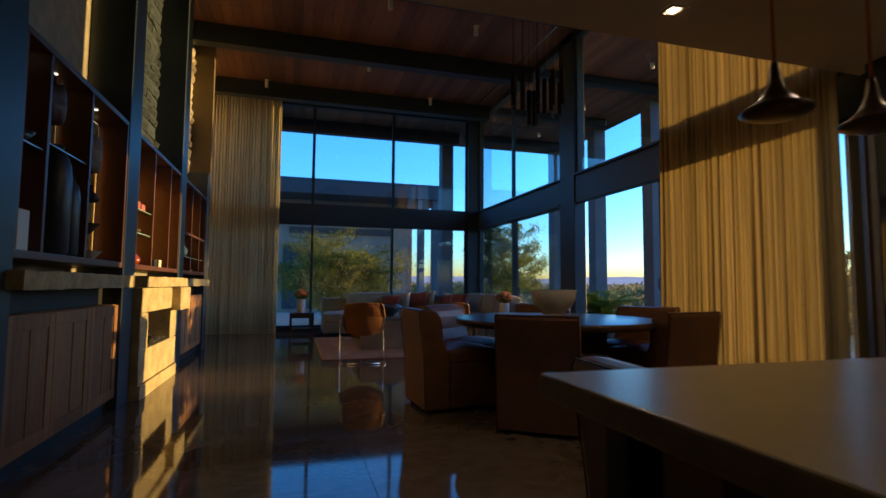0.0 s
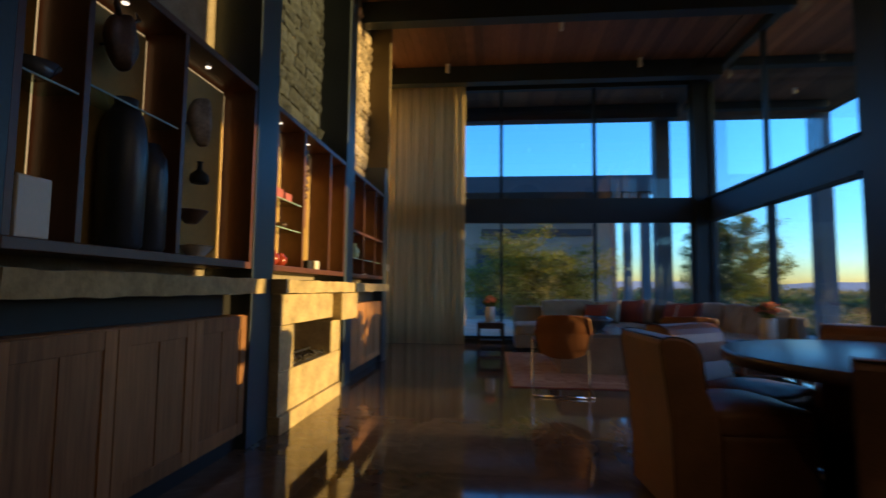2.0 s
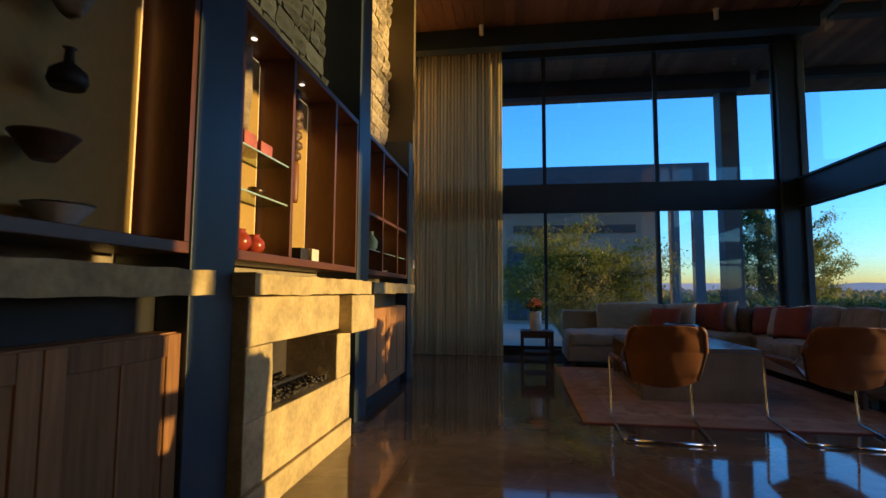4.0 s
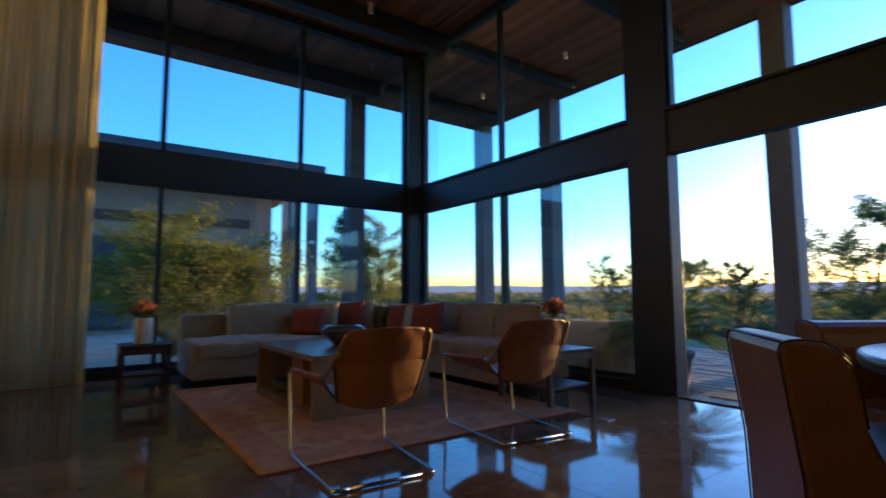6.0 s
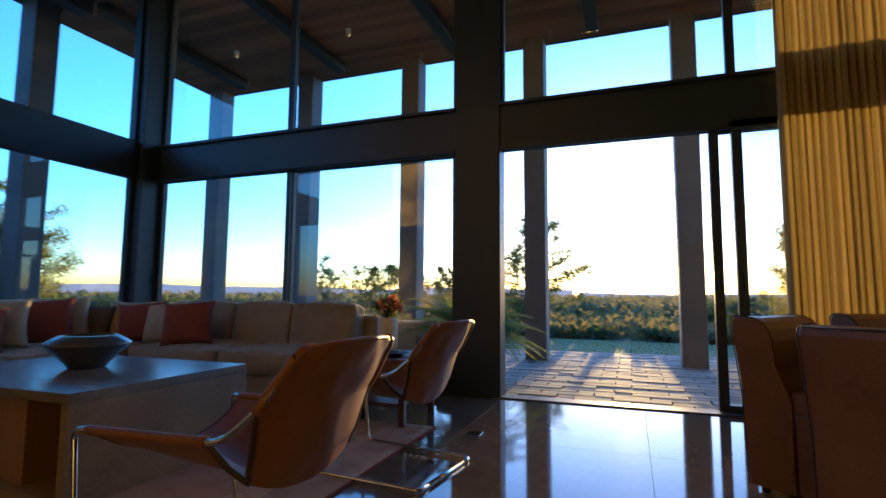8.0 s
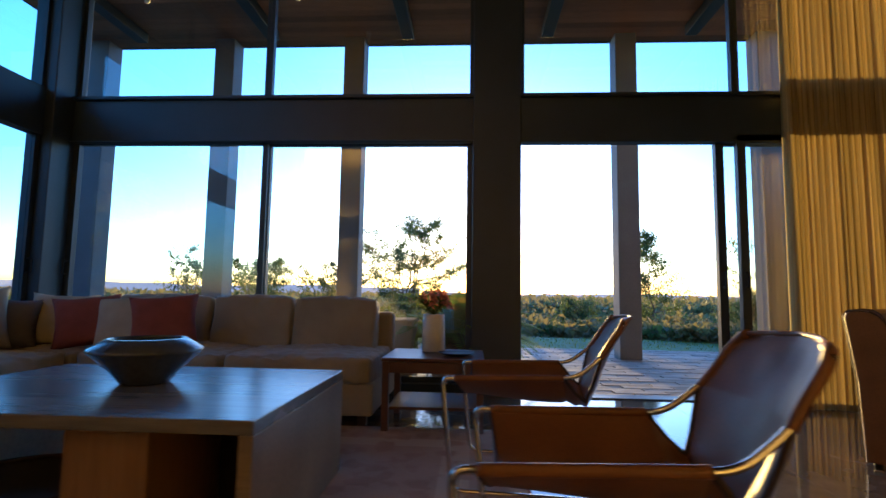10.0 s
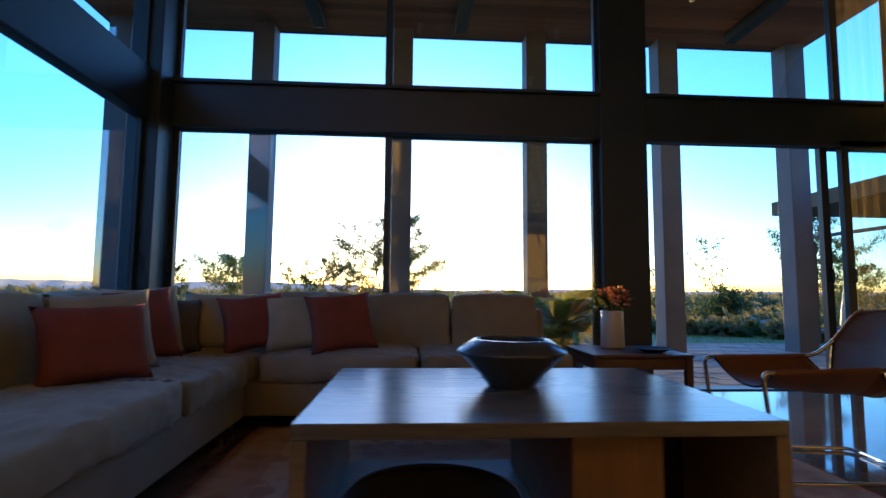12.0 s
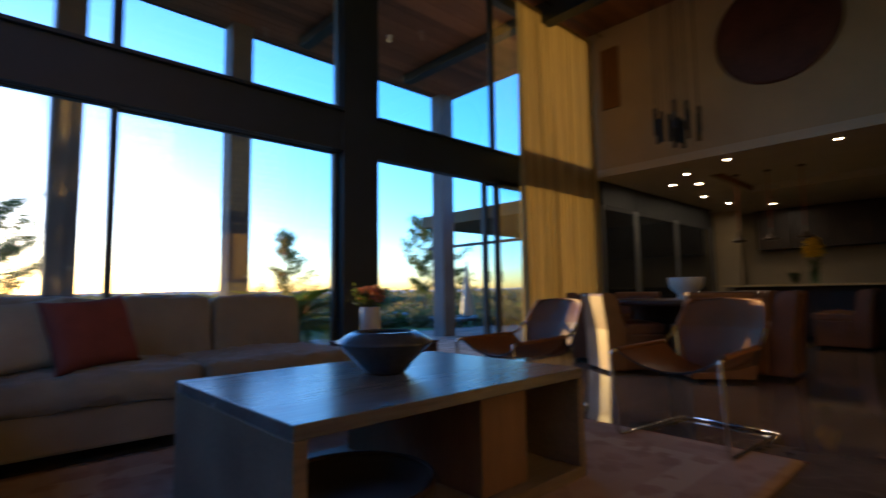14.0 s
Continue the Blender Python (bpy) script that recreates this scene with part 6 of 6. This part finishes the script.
# copies of the stones in the shade colour, for the bay over the fireplace
shaded_stones = []
for me in stones:
    me = me.copy()
    me.materials[0] = M_STONE_SHADE
    shaded_stones.append(me)
for y0, y1 in ((5.61, 7.35), (7.67, 9.42)):
    z = 2.40
    while z < ZC - 0.04:
        h = rnd.uniform(0.11, 0.17)
        h = min(h, ZC - 0.01 - z)
        y = y0
        while y < y1 - 0.02:
            w = min(rnd.uniform(0.15, 0.33), y1 - y)
            if y1 - y - w < 0.08:
                w = y1 - y
            o = new("stone", rnd.choice(stones if y0 > 7 else shaded_stones))
            o.parent = stone_wall
            o.location = (XW, y + w / 2, z + h / 2)
            o.scale = (rnd.uniform(0.8, 1.5), w - 0.012, h - 0.012)
            y += w
        z += h

# pavers of the terrace: those by the open door singly, the rest as one
rnd = random.Random(91)
pav = []
for k in range(4):
    bm = box(-0.5, 0.5, -0.5, 0.5, -0.06, 0.0)
    top = [v for v in bm.verts if v.co.z > -0.01]
    for v in top:
        v.co.x *= 0.965
        v.co.y *= 0.985
    me = bpy.data.meshes.new("paver")
    bm.to_mesh(me)
    bm.free()
    me.materials.append(M_PAVER)
    pav.append(me)
rest_v, rest_f = [], []
row = 0
x = 4.76
while x < 9.28:
    w = 0.155
    y = -8.9 + (row % 3) * 0.17
    while y < 29.8:
        l = 0.52
        dz = rnd.uniform(-0.004, 0.004)
        if 5.2 < y < 9.4 and len(terrace.children) < 290 and x < 9.3:
            o = new("paver", rnd.choice(pav))
            o.parent = terrace
            o.location = (x + w / 2, y + l / 2, -0.035 + dz)
            o.scale = (w - 0.008, l - 0.01, 0.3)
        else:
            b = len(rest_v)
            z1 = -0.035 + dz
            a0, a1, c0, c1 = x + 0.005, x + w - 0.005, y + 0.006, y + l - 0.006
            rest_v += [(a0, c0, -0.054), (a1, c0, -0.054), (a1, c1, -0.054), (a0, c1, -0.054), (a0 + 0.003, c0 + 0.003, z1), (a1 - 0.003, c0 + 0.003, z1), (a1 - 0.003, c1 - 0.003, z1), (a0 + 0.003, c1 - 0.003, z1)]
            rest_f += [(b + 4, b + 5, b + 6, b + 7), (b, b + 1, b + 5, b + 4), (b + 1, b + 2, b + 6, b + 5), (b + 2, b + 3, b + 7, b + 6), (b + 3, b, b + 4, b + 7)]
        y += l
    x += w
    row += 1
me = bpy.data.meshes.new("pavers")
me.from_pydata(rest_v, [], rest_f)
me.materials.append(M_PAVER)
o = tagged(new("pavers", me), kind="stuff")
o.parent = terrace
